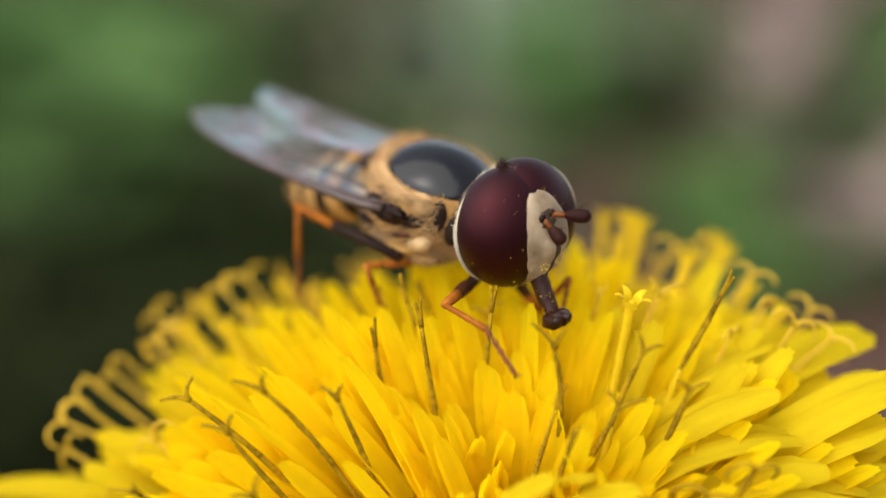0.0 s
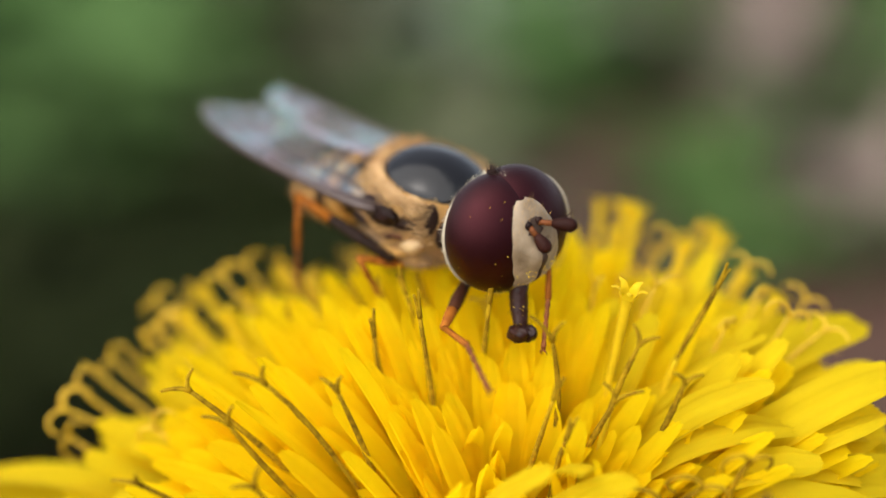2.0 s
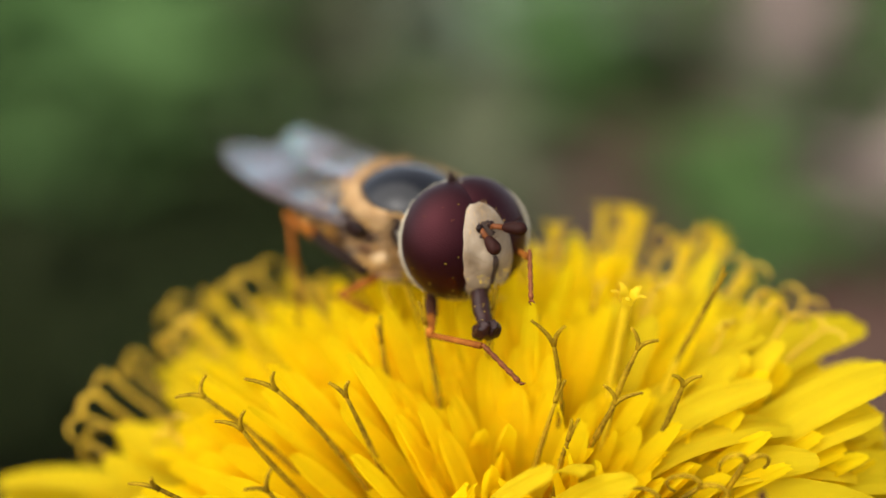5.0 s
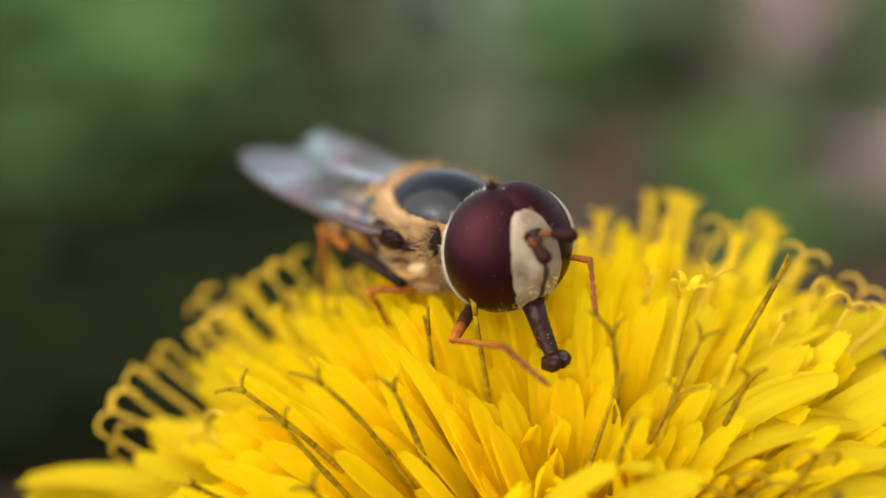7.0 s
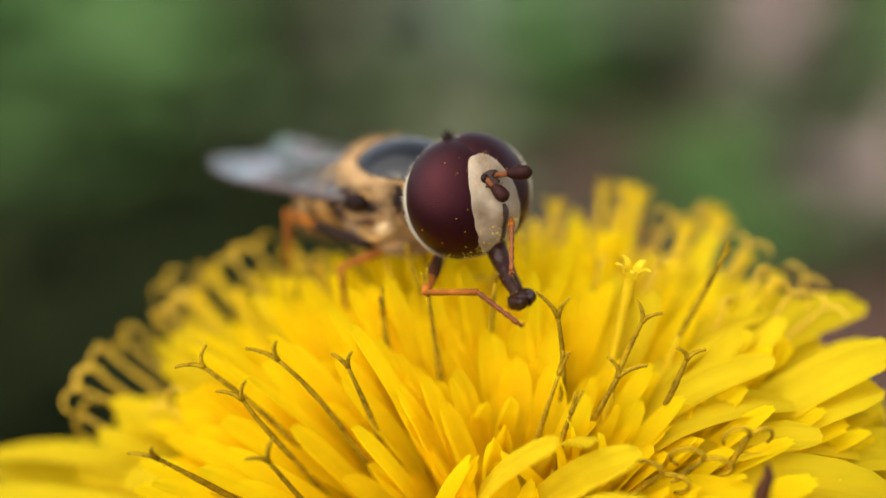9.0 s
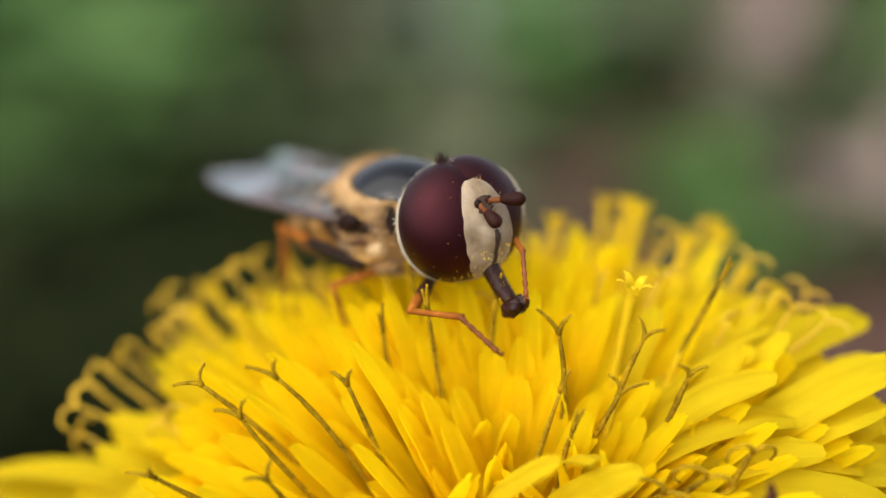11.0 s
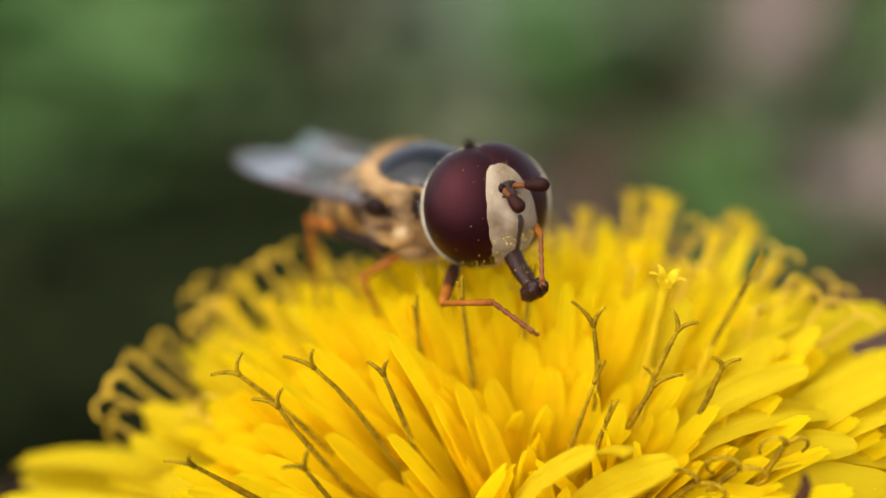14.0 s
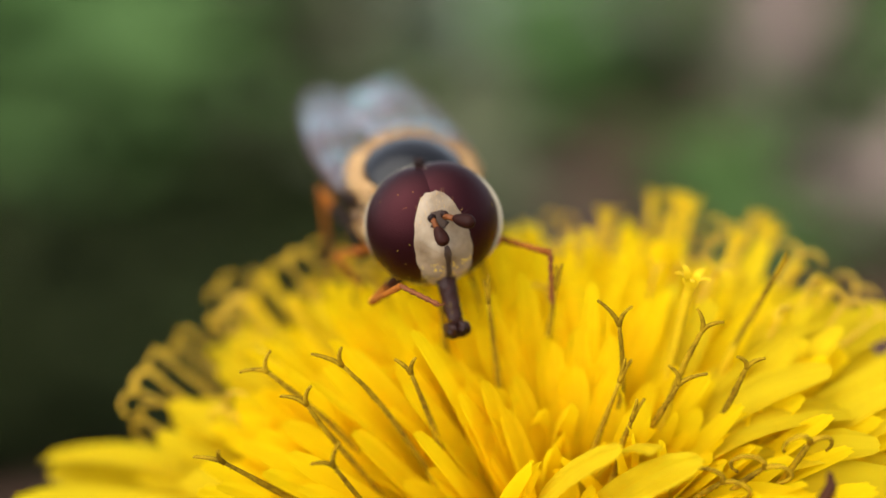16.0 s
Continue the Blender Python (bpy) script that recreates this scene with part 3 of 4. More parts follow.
    # the lowest whorl at the back and on the +x side
    for k in range(48):
        phi = radians(-25 + 185 * k / 47) + r.uniform(-0.05, 0.05)
        tip_r = 9.2 + r.uniform(-0.5, 0.8)
        tip_z = petal_top(tip_r * math.cos(phi), tip_r * math.sin(phi)) - 0.9 + r.uniform(-0.4, 0.4)
        gather(far_outer, strap(3.5, tip_r, tip_z, -0.3, 1.35 + r.uniform(-0.15, 0.25), 20, 0.4, 1100 + k, 0.05, 3.0, 8),
               radial(3.5, -0.3, phi, r.uniform(-10, 10), 0, r.uniform(-6, 6)))
    mass("lowest_whorl", far_outer, PETAL_OUTER, root, "pale yellow ligules of the lowest whorl")
    # upright narrow ones between the styles of the far rim
    for k in range(120):
        phi = radians(8 + 190 * ((k * 0.618) % 1.0))
        tip_r = 5.2 + 3.3 * k / 119
        tip_z = style_top(tip_r * math.cos(phi), tip_r * math.sin(phi)) - 0.75 + r.uniform(-0.6, 0.35)
        gather(far_inner, strap(0.4 * tip_r, tip_r, tip_z, -0.1, 0.62 + r.uniform(-0.1, 0.2), 16, 0.9, 1200 + k, 0.05, 3.0, 6),
               radial(0.4 * tip_r, -0.1, phi, r.uniform(-8, 8), 0, r.uniform(-12, 12)))
    for k in range(80):
        phi = radians(45 + 125 * ((k * 0.618) % 1.0))
        tip_r = 1.6 + 4.0 * k / 79
        tip_z = style_top(tip_r * math.cos(phi), tip_r * math.sin(phi)) - 1.0 + r.uniform(-0.4, 0.3)
        gather(far_inner, strap(0.4 * tip_r, tip_r, tip_z, 0.0, 0.58 + r.uniform(-0.1, 0.2), 12, 0.7, 1300 + k, 0.06, 3.0, 6),
               radial(0.4 * tip_r, 0.0, phi, r.uniform(-8, 8), 0, r.uniform(-14, 14)))
    # tall ones on which the fly walks
    rt = random.Random(77)
    for k in range(130):
        phi = radians(62 + 100 * ((k * 0.618) % 1.0))
        tip_r = 3.4 + 4.6 * k / 129
        tip_z = style_top(tip_r * math.cos(phi), tip_r * math.sin(phi)) + rt.uniform(-0.7, 0.4)
        gather(far_inner, strap(0.4 * tip_r, tip_r, tip_z, 0.0, 0.5 + rt.uniform(-0.12, 0.15), 13, 0.7, 1700 + k, 0.06, 3.0, 6),
               radial(0.4 * tip_r, 0.0, phi, rt.uniform(-8, 8), 0, rt.uniform(-14, 14)))
    mass("far_ligule", far_inner, PETAL, root, "upright yellow ligules of the far rim")
    # ligules that bear the curled styles of the rim
    for x, y, z, _ in RIM_STYLES:
        if abs(x) < 4.5:
            continue
        p = head_point(x, y, z)
        for k in range(4):
            phi = math.atan2(p.y, p.x) + r.uniform(-0.12, 0.12)
            tip_r = math.hypot(p.x, p.y) * r.uniform(0.78, 0.96)
            tip_z = p.z - r.uniform(0.1, 0.9)
            part("ligule", strap(0.42 * tip_r, tip_r, tip_z, 0.0, 0.6 + r.uniform(-0.1, 0.25), 14, 0.7, 1500 + k + len(root.children), 0.08, 3.0, 6), PETAL_OUTER, root,
                 at=radial(0.42 * tip_r, 0.0, phi, r.uniform(-10, 10), 0, r.uniform(-6, 6)))
    # a low layer on the -x side that closes the heart under the curled styles
    for k in range(30):
        phi = radians(152 + 62 * ((k * 0.618) % 1.0))
        tip_r = 6.0 + 2.3 * k / 29
        tip_z = style_top(tip_r * math.cos(phi), tip_r * math.sin(phi)) - 1.9 + r.uniform(-0.3, 0.3)
        part("ligule", strap(0.4 * tip_r, tip_r, tip_z, -0.2, 0.85 + r.uniform(-0.1, 0.2), 20, 0.6, 1400 + k, 0.08, 3.0, 6), PETAL_OUTER, root,
             at=radial(0.4 * tip_r, -0.2, phi, r.uniform(-8, 8), 0, r.uniform(-10, 10)))
    # the outermost ones, spread flat
    for k, (x, y, z, width, bow) in enumerate(BROAD_TIPS):
        q = head_point(x, y, z)
        phi, tip_r = math.atan2(q.y, q.x), math.hypot(q.x, q.y)
        part("broad_ligule", strap(0.32 * tip_r, tip_r, q.z, -0.2, width * 0.62, bow, 0.3, 980 + k, 0.05, 2.5, 16), PETAL_OUTER, root,
             at=radial(0.32 * tip_r, -0.2, phi, (-14, 8, 12, -6, -10, 10)[k % 6], 0, 0))
    # young florets that still stand as narrow tubes with a star of teeth
    for x, y, z in STAR_FLORETS:
        p = head_point(x, y, z)
        part("young_floret", star_floret((p.x * 0.5, p.y * 0.5, 0.4), p, r.randrange(999)), ANTHER, root, at=HEAD_SPACE)
    # styles: the ones that stand clear, then the rest by the same spiral
    done = []
    front_styles = FORKED_STYLES + [(x, y, z, 14) for x, y, z in CLOSED_STYLES]
    for n, (x, y, z, open_deg) in enumerate(front_styles + RIM_STYLES):
        curl_r = 0.45 if open_deg < 30 else 0.35 if open_deg < 140 else 0.31
        spin = (0.35, -0.3, 0.15)[n % 3] if n < len(front_styles) else 0.8 * (n % 3 - 1)
        p = head_point(x, y, z)
        done.append(p)
        base = Vector((p.x * 0.42, p.y * 0.42, 0.3))
        clear = (4.0 if p.x < 1.2 else 1.9) * (0.85 + 0.3 * ((n * 0.618) % 1))
        bm, mouth = style_mesh(base, p, r.choice((-1, 1)) * r.uniform(0.12, 0.36), open_deg, curl_r, spin, len(done), clear, 1.0 if n < len(front_styles) else 0.8)
        part("style", bm, STYLE if n < len(front_styles) else STYLE_PALE, root, at=HEAD_SPACE)
        if (mouth - base).length > 0.3:
            part("anther_tube", anther_tube(base, mouth, n, 1.0 if n < len(front_styles) else 0.65), ANTHER, root, "yellow anther tube", at=HEAD_SPACE)
    count = 130
    for k in range(count):
        u = math.sqrt((k + 0.5) / count)
        phi = k * 2.39996 + 1.1 + r.uniform(-0.15, 0.15)
        rad = 8.9 * u * r.uniform(0.93, 1.07)
        x, y = rad * math.cos(phi), rad * math.sin(phi)
        p = Vector((x, y, style_top(x, y) + r.uniform(-1.1, 0.1)))
        if y < 1.2:
            continue
        if min((p - q).length for q in done) < (1.9 if y < 3 else 1.0):
            continue
        base = Vector((x * 0.4, y * 0.4, 0.3))
        bm, mouth = style_mesh(base, p, r.uniform(-0.3, 0.3), r.uniform(60, 200), r.uniform(0.26, 0.40), r.uniform(-0.9, 0.9), 100 + k, 2.6, 0.75)
        part("style", bm, STYLE_PALE if y > 2.5 or abs(x) > 6 or k % 3 else STYLE, root, at=HEAD_SPACE)
        part("anther_tube", anther_tube(base, mouth, 100 + k, 0.65), ANTHER, root, "yellow anther tube", at=HEAD_SPACE)
    # one withered floret, brown and bent
    a, b, c = (head_point(*q) for q in WITHERED)
    bm = bmesh.new()
    tube(bm, [a, a.lerp(b, 0.5) + Vector((0.08, 0, 0)), b, b.lerp(c, 0.5) + Vector((0.05, 0, 0)), c], [0.05, 0.11, 0.15, 0.16, 0.1], 8)
    part("withered_floret", bm, WITHER, root, "withered dark brown floret", at=HEAD_SPACE)
    return root


build_flower()


# ---- the hoverfly: its own space has the face towards -y, up +z, and the neck at the origin ----
def eye_front(x, z):
    """How far forward the eyes reach at x and z."""
    return -0.02 - 0.92 * math.sqrt(max(0.04, 1 - max(0, (abs(x) - 0.22) / 1.18) ** 2 - ((z + 0.02) / 1.22) ** 2))


def face_point(a, b):
    """A point of the face shield: a from its top to the mouth edge, b across it."""
    z = 0.80 - 2.02 * a
    w = 0.75 * math.sin(math.pi * (0.004 + 0.80 * a)) ** 0.42 * (1 - 0.32 * max(0.0, a - 0.65) / 0.35)
    x = w * b
    knob = 0.15 * math.exp(-((z + 0.38) / 0.26) ** 2 - (x / 0.25) ** 2)
    y = eye_front(x, max(z, -0.72)) - 0.07 * (1 - b * b) - knob + 0.10 * abs(b) ** 6
    if z < -0.72:
        y += 0.55 * ((-0.72 - z) / 0.5) ** 1.8
    y += 0.012 * noise.noise(Vector((x * 4, z * 4, 1)))
    return Vector((x, y, z))


def build_head(fly):
    head = new("head")
    head.parent = fly
    for sx, lab in ((-1, ""), (1, "")):
        bm = bmesh.new()
        ball(bm, (sx * 0.22, -0.02, -0.02), (1.18, 0.92, 1.22), 56, 36)
        part("eye", bm, EYE, head, "large glossy dark maroon compound eye")
        bm = bmesh.new()
        arc = [radians(-62 + 124 * i / 24) for i in range(25)]
        tube(bm, [(sx * (1.40 if sx > 0 else 1.36) * math.cos(a) ** 0.9, -0.27 * sx + 0.30 * max(0, sx) * math.sin(a) ** 2, -0.05 + 1.19 * math.sin(a)) for a in arc],
             [(0.052 if sx > 0 else 0.03) * min(1, 0.25 + 1.2 * math.cos(a * 1.35)) for a in arc], 8)
        part("eye_rim", bm, RIM, head, "pale rim along the eye")
    bm = bmesh.new()
    rows = []
    for i in range(25):
        row = []
        for j in range(-10, 11):
            row.append(bm.verts.new(face_point(i / 24, j / 10)))
        rows.append(row)
    for r, s in zip(rows, rows[1:]):
        for j in range(20):
            bm.faces.new((r[j], s[j], s[j + 1], r[j + 1]))
    bm.faces.new([r[0] for r in rows] + [r[-1] for r in rows][::-1])
    part("face", bm, FACE, head, "cream face between the eyes")
    bm = bmesh.new()
    ball(bm, (0, 0.40, -0.08), (1.30, 0.36, 1.08), 40, 20)
    part("occiput", bm, RIM, head, "pale rim behind the eyes")
    bm = bmesh.new()
    ball(bm, (0, 0.04, 1.13), (0.15, 0.17, 0.10), 14, 8)
    for k in range(40):
        hair(bm, (rng.uniform(-0.1, 0.1), 0.06 + rng.uniform(-0.12, 0.12), 1.20), (rng.gauss(0, 0.35), rng.gauss(-0.2, 0.35), 1), rng.uniform(0.16, 0.32), 0.009)
    part("ocellar_triangle", bm, DARK, head, "black bristly ocelli between the eyes")
    for sx, d in ((-1, Vector((0.14, -0.62, -0.78))), (1, Vector((0.60, -0.76, -0.16)))):
        d = d.normalized() * (1.25 if sx > 0 else 1.0)
        o = Vector((sx * 0.12, -0.98, 0.32))
        bm = bmesh.new()
        tube(bm, [o, o + d * 0.10, o + d * 0.22], [0.065, 0.055, 0.065], 9)
        part("antenna_base", bm, RUST, head)
        bm = bmesh.new()
        tube(bm, [o + d * s for s in (0.19, 0.24, 0.33, 0.44, 0.53, 0.58, 0.61)], [0.05, 0.09, 0.125, 0.145, 0.135, 0.095, 0.03], 14)
        hair(bm, o + d * 0.40 + Vector((0, 0, 0.12)), d * 0.6 + Vector((sx * 0.1, 0, 0.6)), 0.40, 0.012)
        part("antenna", bm, ANTENNA, head, "short dark brown antenna with a bristle")
    for sx in (-1, 1):
        bm = bmesh.new()
        ball(bm, (sx * 0.13, -0.98, 0.34), (0.09, 0.06, 0.09), 12, 8)
        part("antenna_socket", bm, DARK, head)
    bm = bmesh.new()
    for k in range(70):
        q = face_point(rng.uniform(0.02, 0.3), rng.uniform(-0.85, 0.85))
        hair(bm, q, (q.x * 0.8, -0.5, 0.9), rng.uniform(0.07, 0.15), 0.004)
    tagged(part("face_hair", bm, GOLD, head, "fine golden hairs over the face"), kind="stuff")
    for name, a0, a1, b0, b1, lift, lab in (("mouth_stripe", 0.50, 0.99, -0.10, 0.16, 0.012, "dark stripe down the lower face"),
                                            ("brow_mark", 0.17, 0.36, -0.40, 0.40, 0.022, "smoky patch round the antennae")):
        bm = bmesh.new()
        rows = []
        for i in range(17):
            s = i / 16
            mid, half = (b0 + b1) / 2, (b1 - b0) / 2 * math.sin(math.pi * (0.12 + 0.80 * s)) ** 0.6
            half *= 1 + 0.5 * noise.noise(Vector((s * 6, a0 * 9, 2)))
            rows.append([bm.verts.new(face_point(a0 + (a1 - a0) * s, mid + half * (j / 4 - 1)) + Vector((0, -lift if 0 < j < 8 and 0 < i < 16 else 0.02, 0))) for j in range(9)])
        for r, s in zip(rows, rows[1:]):
            for j in range(8):
                bm.faces.new((r[j], s[j], s[j + 1], r[j + 1]))
        part(name, bm, SMOKE, head, lab)
    # pale hairs along the hind edge of the eyes
    bm = bmesh.new()
    for k in range(420):
        a = rng.uniform(-0.35, math.pi + 0.35)
        c, s = math.cos(a), math.sin(a)
        hair(bm, (1.36 * c, rng.uniform(-0.25, 0.1) if c > 0 else rng.uniform(0.22, 0.34), -0.05 + 1.17 * s), (c, rng.uniform(-0.2, 0.5), s), rng.uniform(0.05, 0.085) * (1.5 if s > 0.3 else 1.0), 0.006)
    tagged(part("rim_hair", bm, RIM, head), kind="stuff")
    bm = bmesh.new()
    for k in range(60):
        sx = -1 if rng.random() < 0.7 else 1
        th, ph = rng.uniform(-1.5, 0.9), rng.uniform(-0.2, 1.5)
        if rng.random() < 0.6:
            th = rng.uniform(-1.35, -0.75)
        q = Vector((sx * math.cos(th) * math.sin(ph), -math.cos(th) * math.cos(ph), math.sin(th)))
        grain(bm, (sx * 0.22 + q.x * 1.185, -0.02 + q.y * 0.925, -0.02 + q.z * 1.225), rng.uniform(0.007, 0.013))
    for k in range(70):
        # thickest on the lowest part of the eyes
        sx, th, ph = rng.choice((-1, -1, 1)), rng.gauss(-1.05, 0.16), rng.uniform(0.1, 1.3)
        q = Vector((sx * math.cos(th) * math.sin(ph), -math.cos(th) * math.cos(ph), math.sin(th)))
        grain(bm, (sx * 0.22 + q.x * 1.185, -0.02 + q.y * 0.925, -0.02 + q.z * 1.225), rng.uniform(0.008, 0.015))
    for k in range(60):
        grain(bm, face_point(rng.uniform(0.7, 0.97), rng.uniform(-0.8, 0.8)), rng.uniform(0.012, 0.022))
    tagged(part("pollen", bm, POLLEN, head, "yellow pollen grains dusted on eyes and face"), kind="stuff")
    for ob in head.children:
        ob.data.transform(Matrix.Diagonal((1.025, 1.055, 1.055, 1)))
    return head


def build_proboscis(fly):
    """Its own space starts at the tip; the tube runs up +z into the mouth."""
    root = new("proboscis")
    root.parent = fly
    bm = bmesh.new()
    tube(bm, [(0, 0, 0.18), (0.02, 0, 0.40), (0, 0.02, 0.7), (0, 0, 1.0), (0, 0, 1.5)], [0.14, 0.16, 0.18, 0.21, 0.23], 18)
    for v in bm.verts:
        v.co += Vector((v.co.x, v.co.y, 0)) * (0.3 * noise.noise(v.co * 4)) + Vector((0, 0, 0.04 * noise.noise(v.co * 7)))
    for k in range(40):
        a = rng.uniform(0, math.tau)
        hair(bm, (0.17 * math.cos(a), 0.17 * math.sin(a), rng.uniform(0.3, 1.2)), (math.cos(a), math.sin(a), -0.8), rng.uniform(0.08, 0.16), 0.008)
    part("rostrum", bm, PROBOSCIS, root)
    bm = bmesh.new()
    for sx in (-1, 1):
        ball(bm, (sx * 0.11, -0.10, 0.17), (0.17, 0.31, 0.19), 24, 18, lambda q: q * (1 + 0.25 * noise.noise(q * 1.8 + Vector((sx, 0, 0))) + 0.08 * noise.noise(q * 6)))
    for k in range(24):
        hair(bm, (rng.uniform(-0.13, 0.13), -0.06 - rng.uniform(0.05, 0.22), 0.14), (rng.gauss(0, 0.6), -0.6, rng.gauss(-0.4, 0.5)), rng.uniform(0.06, 0.12), 0.008)
    part("labellum", bm, PROBOSCIS, root, "dark reddish pad at the tip")
    bm = bmesh.new()
    for k in range(46):
        a, h = rng.uniform(0, math.tau), rng.uniform(0, 0.8)
        q = Vector((math.cos(a), math.sin(a), 0)) * (0.16 + 0.06 * h)
        grain(bm, (q.x, q.y - 0.1 * (1 - h), 0.12 + h), rng.uniform(0.008, 0.014))
    tagged(part("pollen", bm, POLLEN, root, "yellow pollen grains dusted on the proboscis"), kind="stuff")
    return root


def thorax_point(th, ph, grow=1.0):
    """A point on the thorax: th from the fore end to the hind end, ph round it from the top."""
    x = math.sin(th) * math.sin(ph) * 1.48 * grow
    z = math.sin(th) * math.cos(ph) * (1.42 if math.cos(ph) > 0 else 1.30) * grow
    return Vector((x, 1.75 - math.cos(th) * 1.70 * grow, 0.06 + z))


def scutum_half(th):
    return 1.05 * max(0.05, math.sin(0.6 + 2.15 * (th - 0.28) / 1.55)) ** 0.5


def build_body(fly):
    bm = bmesh.new()
    n, m = 22, 28
    rows = [[bm.verts.new(thorax_point(math.pi * (i + 0.02) / (n + 0.04), math.tau * j / m)) for j in range(m)] for i in range(n + 1)]
    for r, s in zip(rows, rows[1:]):
        for j in range(m):
            bm.faces.new((r[j], s[j], s[(j + 1) % m], r[(j + 1) % m]))
    part("thorax", bm, TAN, fly, "tan hairy thorax sides")
    bm = bmesh.new()
    rows = []
    n, m = 16, 20
    for i in range(n + 1):
        th = 0.28 + (1.83 - 0.28) * i / n
        half = scutum_half(th)
        rows.append([bm.verts.new(thorax_point(th, half * (2 * j / m - 1), 1.02 if 0 < i < n and 0 < j < m else 0.985)) for j in range(m + 1)])
    for r, s in zip(rows, rows[1:]):
        for j in range(m):
            bm.faces.new((r[j], s[j], s[j + 1], r[j + 1]))
    part("scutum", bm, SCUTUM, fly, "shiny black shield on the thorax")
    bm = bmesh.new()
    ring = [thorax_point(0.8 + 1.03 * k / 8, -scutum_half(0.8 + 1.03 * k / 8) - 0.12) for k in range(9)]
    ring += [thorax_point(1.93 + 0.10 * math.cos(q * 1.2), q * scutum_half(1.83)) for q in (-0.75, -0.4, 0, 0.4, 0.75)]
    ring += [Vector((-v.x, v.y, v.z)) for v in ring[:9][::-1]]
    tube(bm, ring, [(0.155 + 0.02 * math.sin(k * 1.7)) * min(1, 0.2 + min(k, 22 - k) / 4) for k in range(23)], 10)
    for k in range(1500):
        i = rng.randrange(22)
        q = ring[i].lerp(ring[i + 1], rng.random())
        o = (q - Vector((0, 1.7, 0.2))).normalized() + Vector((rng.gauss(0, 0.45), rng.gauss(0, 0.45), rng.gauss(0, 0.45)))
        hair(bm, q + o.normalized() * 0.12, o, rng.uniform(0.15, 0.32), 0.010)
    part("collar", bm, BAND, fly, "raised tan band behind the black shield")
    bm = bmesh.new()
    ball(bm, (0, 3.0, 0.95), (0.85, 0.45, 0.30), 20, 10)
    part("scutellum", bm, DARK, fly, "dark scutellum")
    for sx in (-1, 1):
        bm = bmesh.new()
        ball(bm, (sx * 1.44, 1.55, 0.24), (0.15, 0.46, 0.21), 24, 16, lambda q: q * (1 + 0.35 * noise.noise(q * 2.0)))
        part("wing_root", bm, DARK, fly, "dark wing root")
    for sx in (-1, 1):
        for th, ph, size, mat, lab in ((0.58, 1.85, (0.22, 0.32, 0.36), BLACK, "black neck plate"), (0.72, 1.42, (0.24, 0.22, 0.40), BLACK, "black plate beside the neck"), (1.0, 1.22, (0.26, 0.26, 0.30), BAND, "orange brown shoulder plate"),
                                       (1.18, 1.55, (0.18, 0.42, 0.17), DARK, "dark red-brown side plate"), (1.10, 2.0, (0.22, 0.36, 0.24), CREAM, "cream side plate"),
                                       (1.62, 2.15, (0.24, 0.75, 0.20), ABDOMEN, "golden side plate"), (1.75, 1.25, (0.20, 0.40, 0.16), DARK, "dark side plate"), (1.30, 1.80, (0.20, 0.34, 0.10), FEMUR, "brown side plate"), (1.9, 1.65, (0.2, 0.55, 0.14), DARK, "dark side plate"),
                                       (2.15, 1.25, (0.24, 0.28, 0.22), CREAM, "cream knob behind the wing root"), (1.45, 2.45, (0.25, 0.9, 0.18), TAN, "tan side plate")):
            bm = bmesh.new()
            c = thorax_point(th, sx * ph, 0.90)
            ball(bm, c, size, 14, 10, lambda q: q * (1 + 0.15 * noise.noise(q * 3 + c)))
            part("side_plate", bm, mat, fly, lab)
    # gold fur round the black shield and on the flanks, worn off the dark plates
    bare = [thorax_point(th, ph) for th, ph in ((0.58, 1.85), (0.72, 1.42), (1.18, 1.55), (1.05, 1.5), (1.75, 1.25), (1.9, 1.6), (1.6, 1.75))]
    bm = bmesh.new()
    for k in range(7000):
        th = rng.uniform(0.2, 2.75)
        ph = rng.uniform(-2.8, 2.8)
        lim = scutum_half(th) if th < 1.83 else 0
        if abs(ph) < lim * 0.97:
            continue
        p = thorax_point(th, ph)
        if abs(ph) > 1.0 and noise.noise(p * 1.6) > 0.05:
            continue
        if (Vector((abs(p.x), p.y, p.z)) - Vector((1.4, 1.6, 0.25))).length < 0.55:
            continue
        if min((Vector((abs(p.x), p.y, p.z)) - q).length for q in bare) < 0.3:
            continue
        o = (p - Vector((0, 1.6, 0))).normalized()
        hair(bm, p, o + Vector((rng.gauss(0, 0.3), 0.35 + rng.gauss(0, 0.3), rng.gauss(0, 0.3))), rng.uniform(0.10, 0.30), 0.0055)
    tagged(part("thorax_fur", bm, GOLD, fly, "golden fur on the thorax"), kind="stuff")
    bm = bmesh.new()
    for k in range(150):
        sx = rng.choice((-1, 1))
        th, ph = rng.uniform(0.5, 1.9), sx * rng.uniform(1.05, 1.9)
        q = thorax_point(th, ph)
        hair(bm, q, (q.x + rng.gauss(0, 0.3), rng.gauss(0.2, 0.4), rng.gauss(0.2, 0.4)), rng.uniform(0.25, 0.5), 0.012)
    tagged(part("bristles", bm, DARK, fly, "sparse dark bristles on the thorax"), kind="stuff")
    # orange tufts behind the eyes
    for sx in (-1, 1):
        bm = bmesh.new()
        for k in range(320):
            q = Vector((sx * (1.05 + rng.uniform(-0.15, 0.15)), 0.75 + rng.uniform(-0.3, 0.35), rng.uniform(-0.35, 0.5)))
            hair(bm, q, (sx * 1 + rng.gauss(0, 0.3), rng.gauss(-0.2, 0.4), rng.gauss(0.2, 0.4)), rng.uniform(0.2, 0.42), 0.010)
